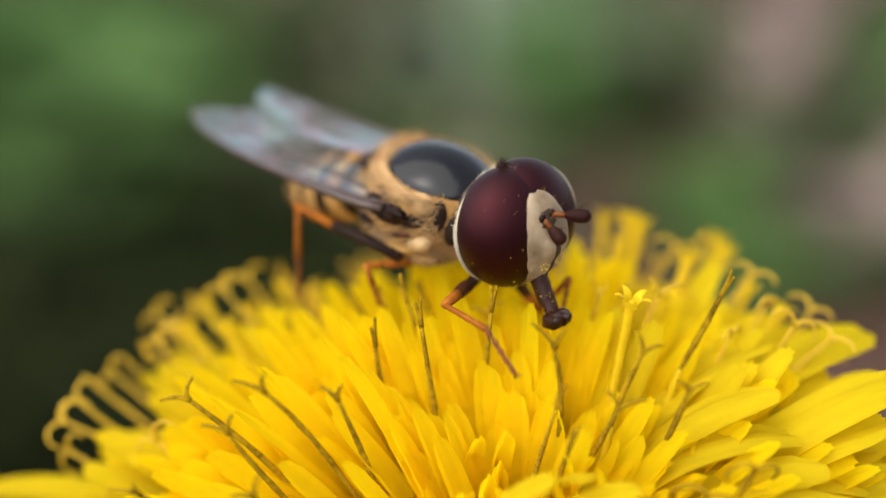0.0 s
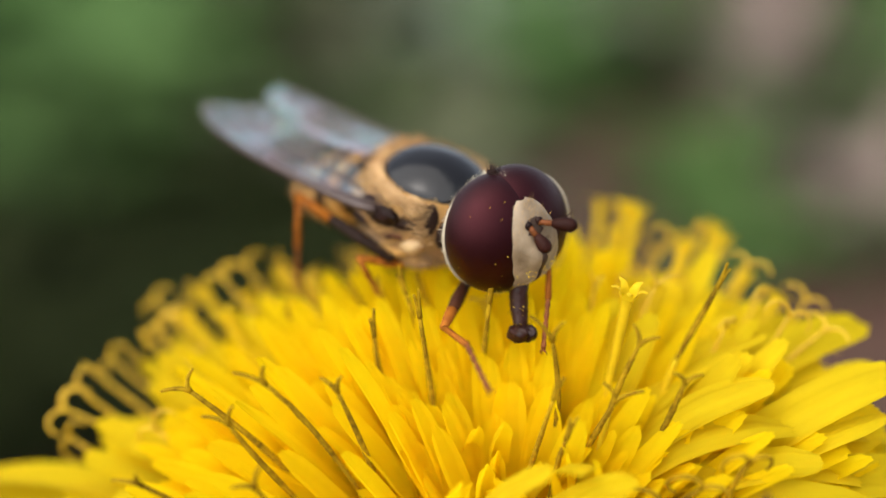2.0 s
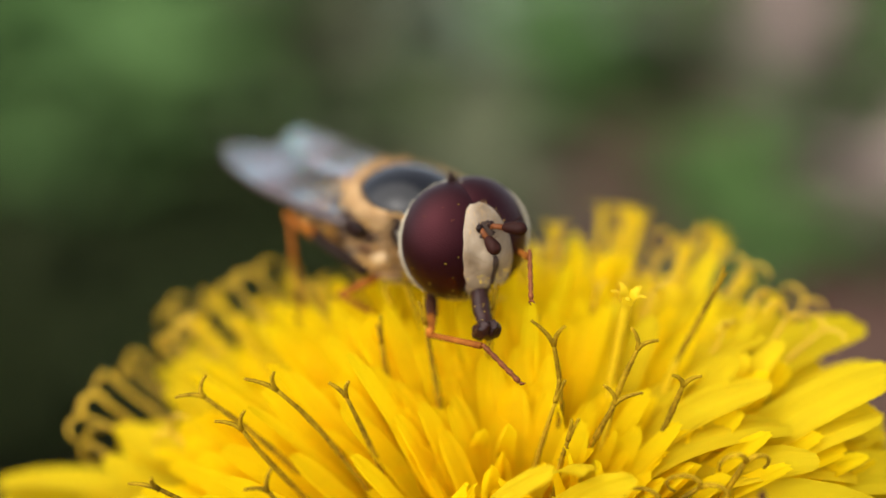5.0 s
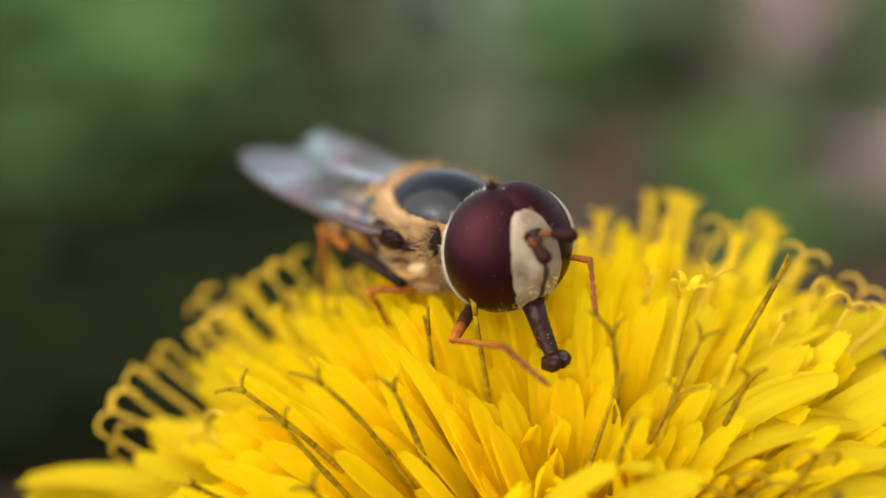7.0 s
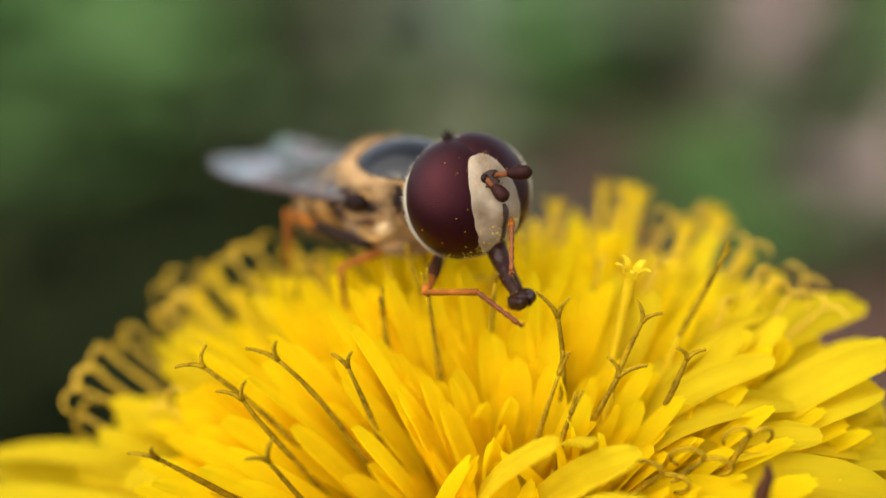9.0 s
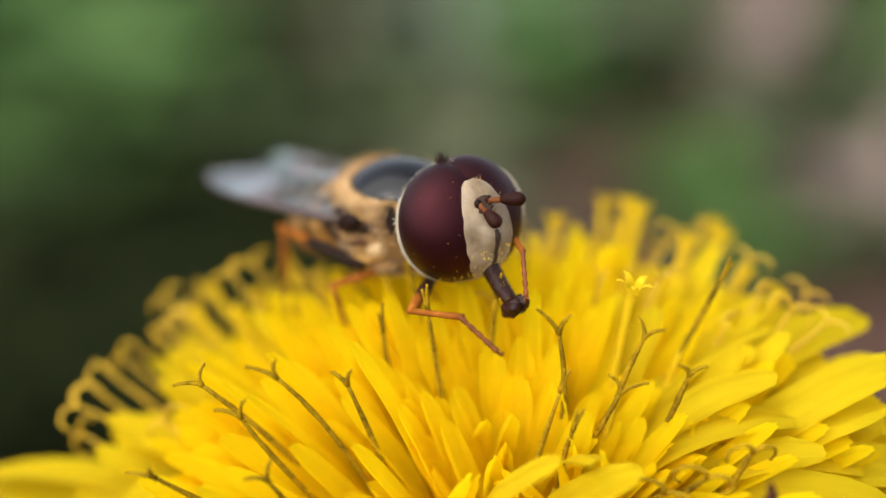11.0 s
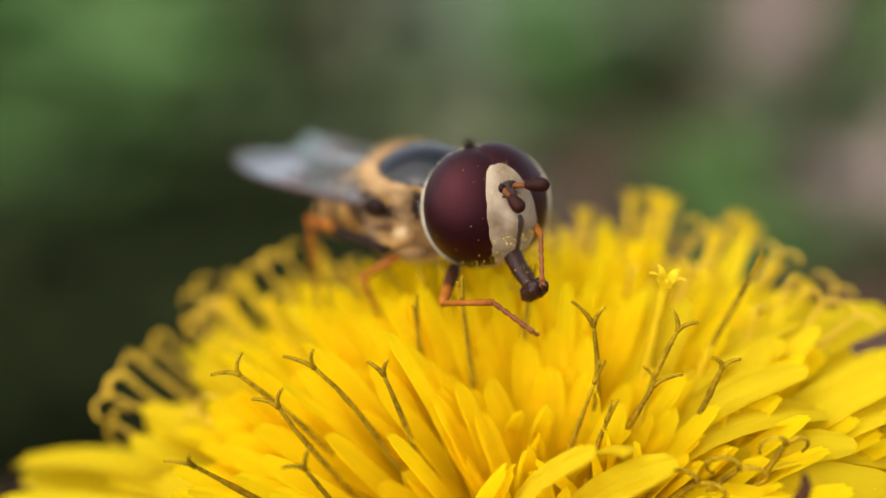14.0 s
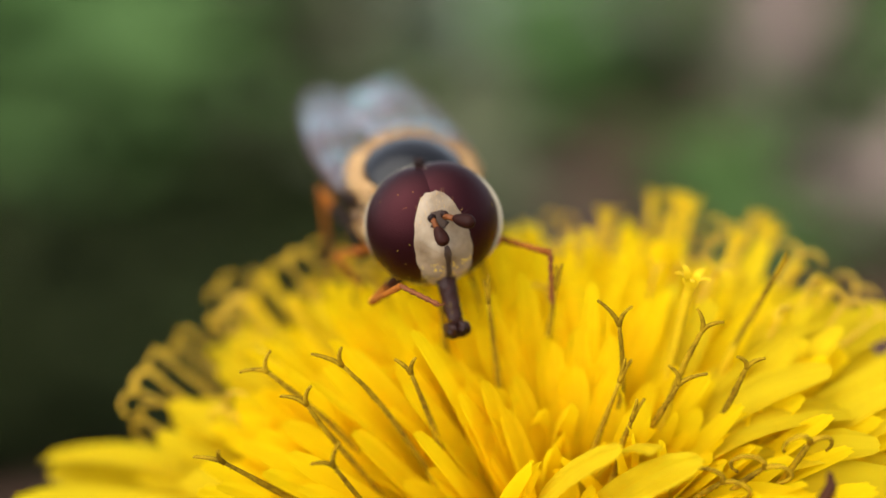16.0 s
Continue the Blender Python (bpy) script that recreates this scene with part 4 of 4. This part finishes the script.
        tagged(part("neck_tuft", bm, BAND, fly, "orange tuft of hair behind the eye"), kind="stuff")
    # abdomen in rings, orange with black bands
    cuts = [0, 0.42, 0.75, 1.15, 1.5, 1.9, 2.2, 2.6, 2.9, 3.25, 3.6]
    for k, (a, b) in enumerate(zip(cuts, cuts[1:])):
        bm = bmesh.new()
        rings = []
        for i in range(5):
            t = a + (b - a) * i / 4
            w = 1.2 * math.sin(math.pi * (0.16 + 0.80 * t / 3.6)) ** 0.7 * (1.0 + (0.015 if 0 < i < 4 else -0.01))
            rings.append([bm.verts.new((w * math.sin(j * math.tau / 24), 2.9 + t, 0.36 - 0.17 * t + w * 0.74 * math.cos(j * math.tau / 24))) for j in range(24)])
        for r, s in zip(rings, rings[1:]):
            for j in range(24):
                bm.faces.new((r[j], s[j], s[(j + 1) % 24], r[(j + 1) % 24]))
        bm.faces.new(rings[0])
        bm.faces.new(rings[-1][::-1])
        part("abdomen_ring", bm, BLACK if k % 2 else ABDOMEN, fly, "black abdomen band" if k % 2 else "orange-yellow abdomen band")


def wing_outline(s):
    """Front and hind edge of a wing at s along it, in millimetres."""
    front = 0.28 + 0.42 * math.sin(math.pi * min(1, s * 1.02)) ** 0.7
    hind = -0.2 - 1.6 * math.sin(math.pi * (0.05 + 0.93 * s) ** 1.15) ** 0.75
    if s > 0.86:
        k = math.sqrt(max(0, 1 - ((s - 0.86) / 0.14) ** 2))
        front, hind = front * k + 0.0, hind * k
    return front, hind


def build_wing(fly, side):
    wing = new("wing")
    wing.parent = fly
    tagged(wing, "clear veined wing with a bluish sheen")
    L = 6.9
    bm = bmesh.new()
    n, m = 26, 8
    top, low = [], []
    for i in range(n + 1):
        s = i / n
        f, h = wing_outline(s)
        row = []
        for j in range(m + 1):
            y = f + (h - f) * j / m
            row.append((side * s * L, y, 0.05 * math.sin(y * 4 + s * 5) + 0.10 * math.sin(s * 3)))
        top.append([bm.verts.new((x, y, z + 0.008)) for x, y, z in row])
        low.append([bm.verts.new((x, y, z - 0.008)) for x, y, z in row])
    for g in (top, low):
        for r, q in zip(g, g[1:]):
            for j in range(m):
                bm.faces.new((r[j], q[j], q[j + 1], r[j + 1]))
    part("membrane", bm, WING, wing)

    def vein(fn, r0, r1):
        b = bmesh.new()
        pts = []
        for i in range(17):
            s, y = fn(i / 16)
            pts.append((side * s * L, y, 0.05 * math.sin(y * 4 + s * 5) + 0.10 * math.sin(s * 3)))
        tube(b, pts, [r0 + (r1 - r0) * i / 16 for i in range(17)], 5)
        part("vein", b, VEIN, wing)
    vein(lambda q: (q * 0.99, wing_outline(q * 0.99)[0]), 0.12, 0.035)
    vein(lambda q: (q * 0.9, 0.12 + 0.25 * math.sin(q * 2.6)), 0.05, 0.02)
    vein(lambda q: (q * 0.95, -0.05 - 0.15 * math.sin(q * 3)), 0.04, 0.02)
    vein(lambda q: (q * 0.9, -0.12 - 0.6 * q + 0.25 * q * q), 0.04, 0.016)
    vein(lambda q: (q * 0.72, -0.16 - 1.5 * q ** 1.2), 0.035, 0.014)
    vein(lambda q: (q * 0.45, -0.18 - 1.5 * q), 0.03, 0.012)
    vein(lambda q: (0.45 + 0.01 * q, -0.05 - 0.5 * q), 0.02, 0.016)
    vein(lambda q: (0.72 + 0.05 * q, -0.35 - 0.8 * q), 0.02, 0.014)
    return wing


def build_leg(fly, name, femur_len, tibia_len, dark):
    """A leg in two rigid pieces, each hanging down -z from its joint; the tibia carries the jointed foot."""
    leg = new(name)
    leg.parent = fly
    bm = bmesh.new()
    tube(bm, [(0, 0, 0.1), (0, 0, -femur_len * 0.35), (0, 0, -femur_len * 0.8), (0, 0, -femur_len)], [k * (0.68 if dark == LEG else 1) for k in (0.12, 0.15, 0.11, 0.075)], 9)
    fem = part("femur", bm, dark, leg)
    bm = bmesh.new()
    tube(bm, [(0, 0, -femur_len * 0.62), (0, 0, -femur_len * 0.8), (0, 0, -femur_len * 1.01), (0, 0, -femur_len * 1.04)], [k * (0.7 if dark == LEG else 1) for k in (0.128, 0.115, 0.085, 0.05)], 9)
    part("knee", bm, LEG, fem, "orange knee end")
    bm = bmesh.new()
    t = tibia_len * 0.55
    tube(bm, [(0, 0, 0.05), (0.0, 0, -t * 0.5), (0.0, 0, -t)], [0.065, 0.065, 0.075], 8)
    tib = part("tibia", bm, LEG, leg, "orange shin")
    bm = bmesh.new()
    step = (tibia_len - t) / 5
    path = [(0, 0, 0.02)] + [(0, 0, -(k + f) * step) for k in range(5) for f in (0.12, 0.55, 0.95)]
    tube(bm, path, [0.045] + [0.042, 0.062, 0.05] * 5, 8)
    for sx in (-1, 1):
        tube(bm, [(0, 0, t - tibia_len), (sx * 0.06, 0, t - tibia_len - 0.05), (sx * 0.07, -0.06, t - tibia_len - 0.10)], [0.03, 0.025, 0.008], 5)
    tar = part("foot", bm, LEG if dark == LEG else RUST, leg, "jointed brown foot")
    return leg, fem, tib, tar


fly = tagged(new("hoverfly"), "hoverfly with maroon eyes and clear wings on the dandelion", "insect")
head = build_head(fly)
proboscis = build_proboscis(fly)
build_body(fly)
wing_l = build_wing(fly, -1)
wing_r = build_wing(fly, 1)


def wing_pose(side, root, tip, outward):
    """The wing runs from root to tip with its leading edge outward."""
    x = (Vector(tip) - Vector(root)).normalized() * side
    y = Vector(outward)
    y = (y - x * y.dot(x)).normalized()
    m = Matrix((x, y, x.cross(y))).transposed().to_4x4()
    m.translation = Vector(root) * MM
    return m


# hip in the fly's space, resting foot in the fly's space, femur and shin lengths
LEGS = []
for sx in (-1, 1):
    for name, hip, foot, fl, tl, mat in (("front_leg", (0.50, -0.05, -1.15), (0.75, -1.3, -2.6), 1.35, 2.35, FEMUR),
                                         ("middle_leg", (1.05, 1.45, -0.95), (1.75, 1.7, -1.75), 0.95, 0.9, LEG),
                                         ("hind_leg", (1.35, 1.5, -0.72), (1.95, 4.3, -2.2), 2.7, 2.3, BLACK)):
        leg, fem, tib, tar = build_leg(fly, name, fl, tl, mat)
        LEGS.append((name, sx, Vector((hip[0] * sx, hip[1], hip[2])), Vector((foot[0] * sx, foot[1], foot[2])), fl, tl, fem, tib, tar))

# ---- how the fly moves: seconds, head centre x, y, z about the ninth second's lens (mm), head yaw, pitch, roll, body yaw, pitch, roll in
# degrees ----
FLY_ROWS = [
    (0, 1.62, 26.11, 1.19, 40.8, -1.5, -13.6, 45.5, -2.3, -0.9),
    (0.5, 1.69, 25.97, 1.18, 37.9, -2.1, -15.1, 44.6, -3.4, -0.4),
    (1, 1.72, 25.97, 1.08, 38.5, -1.2, -15.5, 44.8, -3.1, -0.3),
    (1.5, 1.67, 26.08, 1.30, 41.2, -2.2, -14.3, 46.5, -3.2, -0.6),
    (2, 1.46, 26.00, 0.89, 35.3, -2.0, -13.0, 41.9, -3.0, 1.0),
    (2.5, 1.06, 25.98, 1.05, 32.1, -7.3, -14.1, 37.8, -5.8, 1.0),
    (3, 0.62, 25.84, 1.38, 28.5, -12.0, -14.8, 33.5, -11.6, 1.1),
    (3.5, 0.67, 25.88, 1.10, 33.7, -10.9, -7.7, 34.2, -8.5, 1.3),
    (4, 0.55, 25.91, 1.09, 30.8, -10.1, -4.9, 32.7, -9.3, 1.4),
    (6.5, 0.48, 25.92, 0.41, 30.1, -8.0, -8.6, 32.6, -6.7, 0.7),
    (7, 0.37, 25.85, 0.41, 32.3, -9.7, -9.3, 34.1, -8.6, 0.8),
    (7.5, 0.24, 25.88, 0.83, 30.3, -13.4, -10.6, 33.5, -13.8, 0.6),
    (8, 0.23, 25.89, 1.31, 33.1, -18.0, -10.6, 36.0, -17.8, 0.3),
    (8.5, 0.33, 25.89, 1.26, 34.1, -17.7, -10.1, 36.5, -16.9, 0.0),
    (9, 0.52, 25.84, 1.15, 34.0, -17.2, -10.4, 35.3, -15.5, -0.1),
    (9.5, 0.52, 25.85, 1.10, 36.1, -14.4, -10.3, 35.3, -15.3, 0.1),
    (12, 0.27, 25.92, 0.97, 32.3, -15.5, -7.7, 33.7, -14.3, 0.2),
    (12.5, 0.27, 25.90, 1.15, 33.7, -16.8, -7.0, 35.6, -15.7, -0.2),
    (13, 0.17, 25.91, 1.45, 34.0, -17.0, -7.1, 34.5, -17.6, 0.0),
    (13.5, 0.20, 25.84, 1.42, 33.3, -16.2, -6.8, 30.8, -16.8, -0.1),
    (14, 0.17, 25.86, 1.14, 31.2, -16.3, -7.7, 33.0, -14.0, 0.2),
    (14.5, -0.13, 25.79, 1.32, 30.7, -15.9, -6.9, 32.1, -14.9, -0.6),
    (15, 0.11, 25.86, 0.95, 27.4, -12.0, -6.8, 32.8, -10.6, -1.2),
    (15.5, -0.97, 25.88, 0.71, 16.8, -8.3, -9.9, 16.1, -5.6, -1.0),
    (16, -1.53, 25.78, 0.73, 12.0, -5.9, -10.8, 11.4, -3.8, -2.5),
]
HEAD_AT = Vector((0, -0.75, 0.12))
# seconds, then about the ninth second's lens (mm): proboscis tip, one front foot, its knee, the other front foot
FEET_ROWS = [
    (0, 2.49, 26.06, -1.02, 1.54, 24.53, -1.86, 0.16, 25.62, -0.54, 2.65, 27.30, -1.00),
    (0.5, 2.02, 25.02, -0.78, 1.45, 24.35, -1.62, 0.04, 25.55, -0.43, 2.55, 27.30, -1.10),
    (1, 2.00, 24.82, -0.70, 1.42, 24.41, -1.67, 0.03, 25.54, -0.40, 2.55, 27.30, -1.20),
    (1.5, 2.15, 24.61, -0.04, 1.76, 23.56, -0.23, 0.48, 25.35, -0.20, 2.55, 27.30, -0.95),
    (2, 1.76, 25.90, -1.49, 1.04, 23.97, -2.27, 0.17, 25.67, -1.18, 2.21, 25.66, -1.88),
    (2.5, 1.93, 25.79, -1.52, 1.42, 24.52, -2.07, -0.15, 25.54, -0.92, 2.04, 24.91, -0.58),
    (3, 1.27, 25.65, -0.86, 1.52, 24.45, -1.31, -0.38, 25.37, -0.73, 2.03, 25.70, -1.52),
    (3.5, 1.44, 25.71, -1.12, 1.22, 24.40, -1.42, -0.62, 25.39, -0.73, 2.29, 25.46, -1.22),
    (4, 1.15, 25.14, -1.03, 1.62, 24.75, -2.04, -0.18, 25.43, -0.98, 1.98, 25.02, -0.78),
    (6.5, 0.83, 25.24, -1.77, 1.37, 24.31, -2.27, -0.37, 25.43, -1.52, 1.90, 24.93, -0.71),
    (7, 1.31, 25.54, -2.11, 0.99, 24.24, -2.22, -0.77, 25.33, -1.47, 2.06, 25.04, -0.93),
    (7.5, 1.03, 24.96, -1.15, 1.69, 24.83, -2.37, -0.18, 25.39, -1.35, 2.05, 25.16, -1.05),
    (8, 0.97, 24.65, -0.46, 1.91, 24.85, -1.74, -0.08, 25.32, -0.93, 1.86, 25.12, -0.98),
    (8.5, 1.14, 25.70, -1.01, 1.70, 24.30, -1.53, -0.18, 25.26, -0.92, 1.88, 25.15, -1.11),
    (9, 1.68, 25.59, -1.24, 1.51, 24.23, -1.49, -0.37, 25.20, -0.90, 1.38, 24.48, -0.44),
    (9.5, 1.86, 25.62, -1.09, 1.41, 24.16, -1.42, -0.45, 25.21, -0.90, 1.55, 24.54, -0.48),
    (12, 1.12, 25.01, -1.00, 0.80, 24.42, -1.88, -0.92, 25.30, -0.82, 1.63, 24.83, -0.83),
    (12.5, 1.06, 24.62, -0.59, 0.72, 24.33, -1.63, -0.98, 25.26, -0.59, 1.65, 24.87, -0.85),
    (13, 1.05, 24.49, -0.07, 1.20, 24.16, -1.53, -0.52, 25.29, -0.73, 1.55, 24.95, -0.82),
    (13.5, 1.24, 25.05, -0.53, 1.10, 23.93, -1.34, -0.53, 25.30, -0.77, 1.58, 24.88, -0.87),
    (14, 1.21, 25.19, -0.86, 1.10, 24.24, -1.50, -0.74, 25.32, -0.96, 1.28, 24.61, -0.50),
    (14.5, 0.68, 24.49, -0.38, 1.01, 24.18, -1.50, -0.78, 25.32, -0.91, 0.89, 24.53, -0.50),
    (15, 0.98, 25.59, -1.47, 0.62, 23.79, -1.20, -0.94, 25.32, -0.93, 2.02, 25.33, -0.91),
    (15.5, -0.38, 25.66, -1.62, -0.87, 24.08, -1.29, -2.23, 25.81, -1.16, 2.03, 26.65, -1.15),
    (16, -0.96, 25.56, -1.71, -1.37, 24.10, -0.96, -2.81, 25.77, -0.99, 1.05, 25.85, -0.95),
]


def level(x, y, z):
    w = cam_to_world(x, y, z)
    return Matrix.Translation(w * MM)


def turn(yaw, pitch, roll):
    return pose(0, 0, 0, 0, 0, yaw) @ pose(0, 0, 0, pitch) @ pose(0, 0, 0, 0, roll)


def aim(origin, target, side):
    """A pose at origin whose -z points at target, its x near side."""
    z = (origin - target).normalized()
    x = (side - z * side.dot(z)).normalized()
    y = z.cross(x)
    m = Matrix((x, y, z)).transposed().to_4x4()
    m.translation = origin * MM
    return m


def bend(hip, foot, fl, tl, out):
    """Knee of a two-piece leg that bends upward and outward; the foot is drawn in if it is out of reach."""
    d = foot - hip
    L = min(max(d.length, abs(fl - tl) + 0.05), fl + tl - 0.02)
    d.normalize()
    c = (fl * fl + L * L - tl * tl) / (2 * fl * L)
    up = out - d * out.dot(d)
    up.normalize()
    knee = hip + d * fl * c + up * fl * math.sqrt(max(0, 1 - c * c))
    return knee, hip + d * L


def motions():
    body, feet = [], {}
    for t, x, y, z, hy, hp, hr, by, bp, br in FLY_ROWS:
        b = turn(by, bp, br)
        centre = cam_to_world(x, y, z)
        origin = centre - b @ HEAD_AT
        body.append((t, Matrix.Translation(origin * MM) @ b))
    walk(fly, body)
    walk(head, [(r[0], Matrix.Translation(HEAD_AT * MM) @ turn(*r[7:10]).inverted() @ turn(*r[4:7])) for r in FLY_ROWS])
    # the wings are carried a little higher in the first seconds
    for wing, side, base, tip, outward in ((wing_l, -1, (-1.3, 1.6, 0.45), (-1.6, 9.1, 1.68), (-0.95, 0, -0.12)),
                                           (wing_r, 1, (1.25, 1.6, 0.5), (0.5, 9.5, 1.95), (0.95, 0, -0.2))):
        walk(wing, [(t, wing_pose(side, base, (tip[0], tip[1], tip[2] + lift), outward))
                    for t, lift in ((0, 0.2), (0.5, 0.3), (1.5, 0.3), (2.5, 0.25), (4, 0.1), (7, 0.1), (8, 0.0), (14, 0.0), (15, 0.15), (16, 0.15))])
    pro = []
    for r, f, (t, m) in zip(FLY_ROWS, FEET_ROWS, body):
        h = Matrix.Translation(HEAD_AT) @ turn(*r[7:10]).inverted() @ turn(*r[4:7])
        mouth = h @ Vector((0, -0.25, -0.55))
        tip = (m.inverted() @ (cam_to_world(*f[1:4]) * MM)) / MM
        q = aim(tip, tip * 2 - mouth, (h.to_3x3() @ Vector((1, 0, 0))))
        pro.append((t, q))
    walk(proboscis, pro)
    for name, sx, hip, rest, fl, tl, fem, tib, tar in LEGS:
        rows_f, rows_t, rows_a = [], [], []
        last = None
        for k, (t, m) in enumerate(body):
            inv = m.inverted()
            if name == "front_leg":
                # the knee is given or stands up and out; shin and foot bend at the ankle
                f = FEET_ROWS[k]
                local = (inv @ (cam_to_world(*(f[4:7] if sx < 0 else f[10:13])) * MM)) / MM
                if sx < 0:
                    aim_at = (inv @ (cam_to_world(*f[7:10]) * MM)) / MM
                else:
                    aim_at = hip + (local - hip).normalized() * 0.7 + (Vector((0.1, 0.3, 0.0)) if t < 2 else Vector((0.55, -0.1, 0.85)))
                knee = hip + (aim_at - hip).normalized() * fl
                ankle, foot = bend(knee, local, tl * 0.55, tl * 0.45, Vector((sx * 0.2, -0.1, 1.0)))
            else:
                if last is None or ((inv @ (last * MM)) / MM - rest).length > 0.9:
                    last = (m @ (rest * MM)) / MM
                local = (inv @ (last * MM)) / MM
                out = Vector({"middle_leg": (sx, 0.5, 0.35), "hind_leg": (sx * 0.2, 0.7, 1.0)}[name])
                knee, foot = bend(hip, local, fl, tl, out)
                ankle = knee.lerp(foot, 0.55)
            rows_f.append((t, aim(hip, knee, Vector((0, 1, 0.1)))))
            rows_t.append((t, aim(knee, ankle, Vector((0, 1, 0.1)))))
            rows_a.append((t, aim(ankle, foot, Vector((0, 1, 0.1)))))
        walk(fem, rows_f)
        walk(tib, rows_t)
        walk(tar, rows_a)


motions()
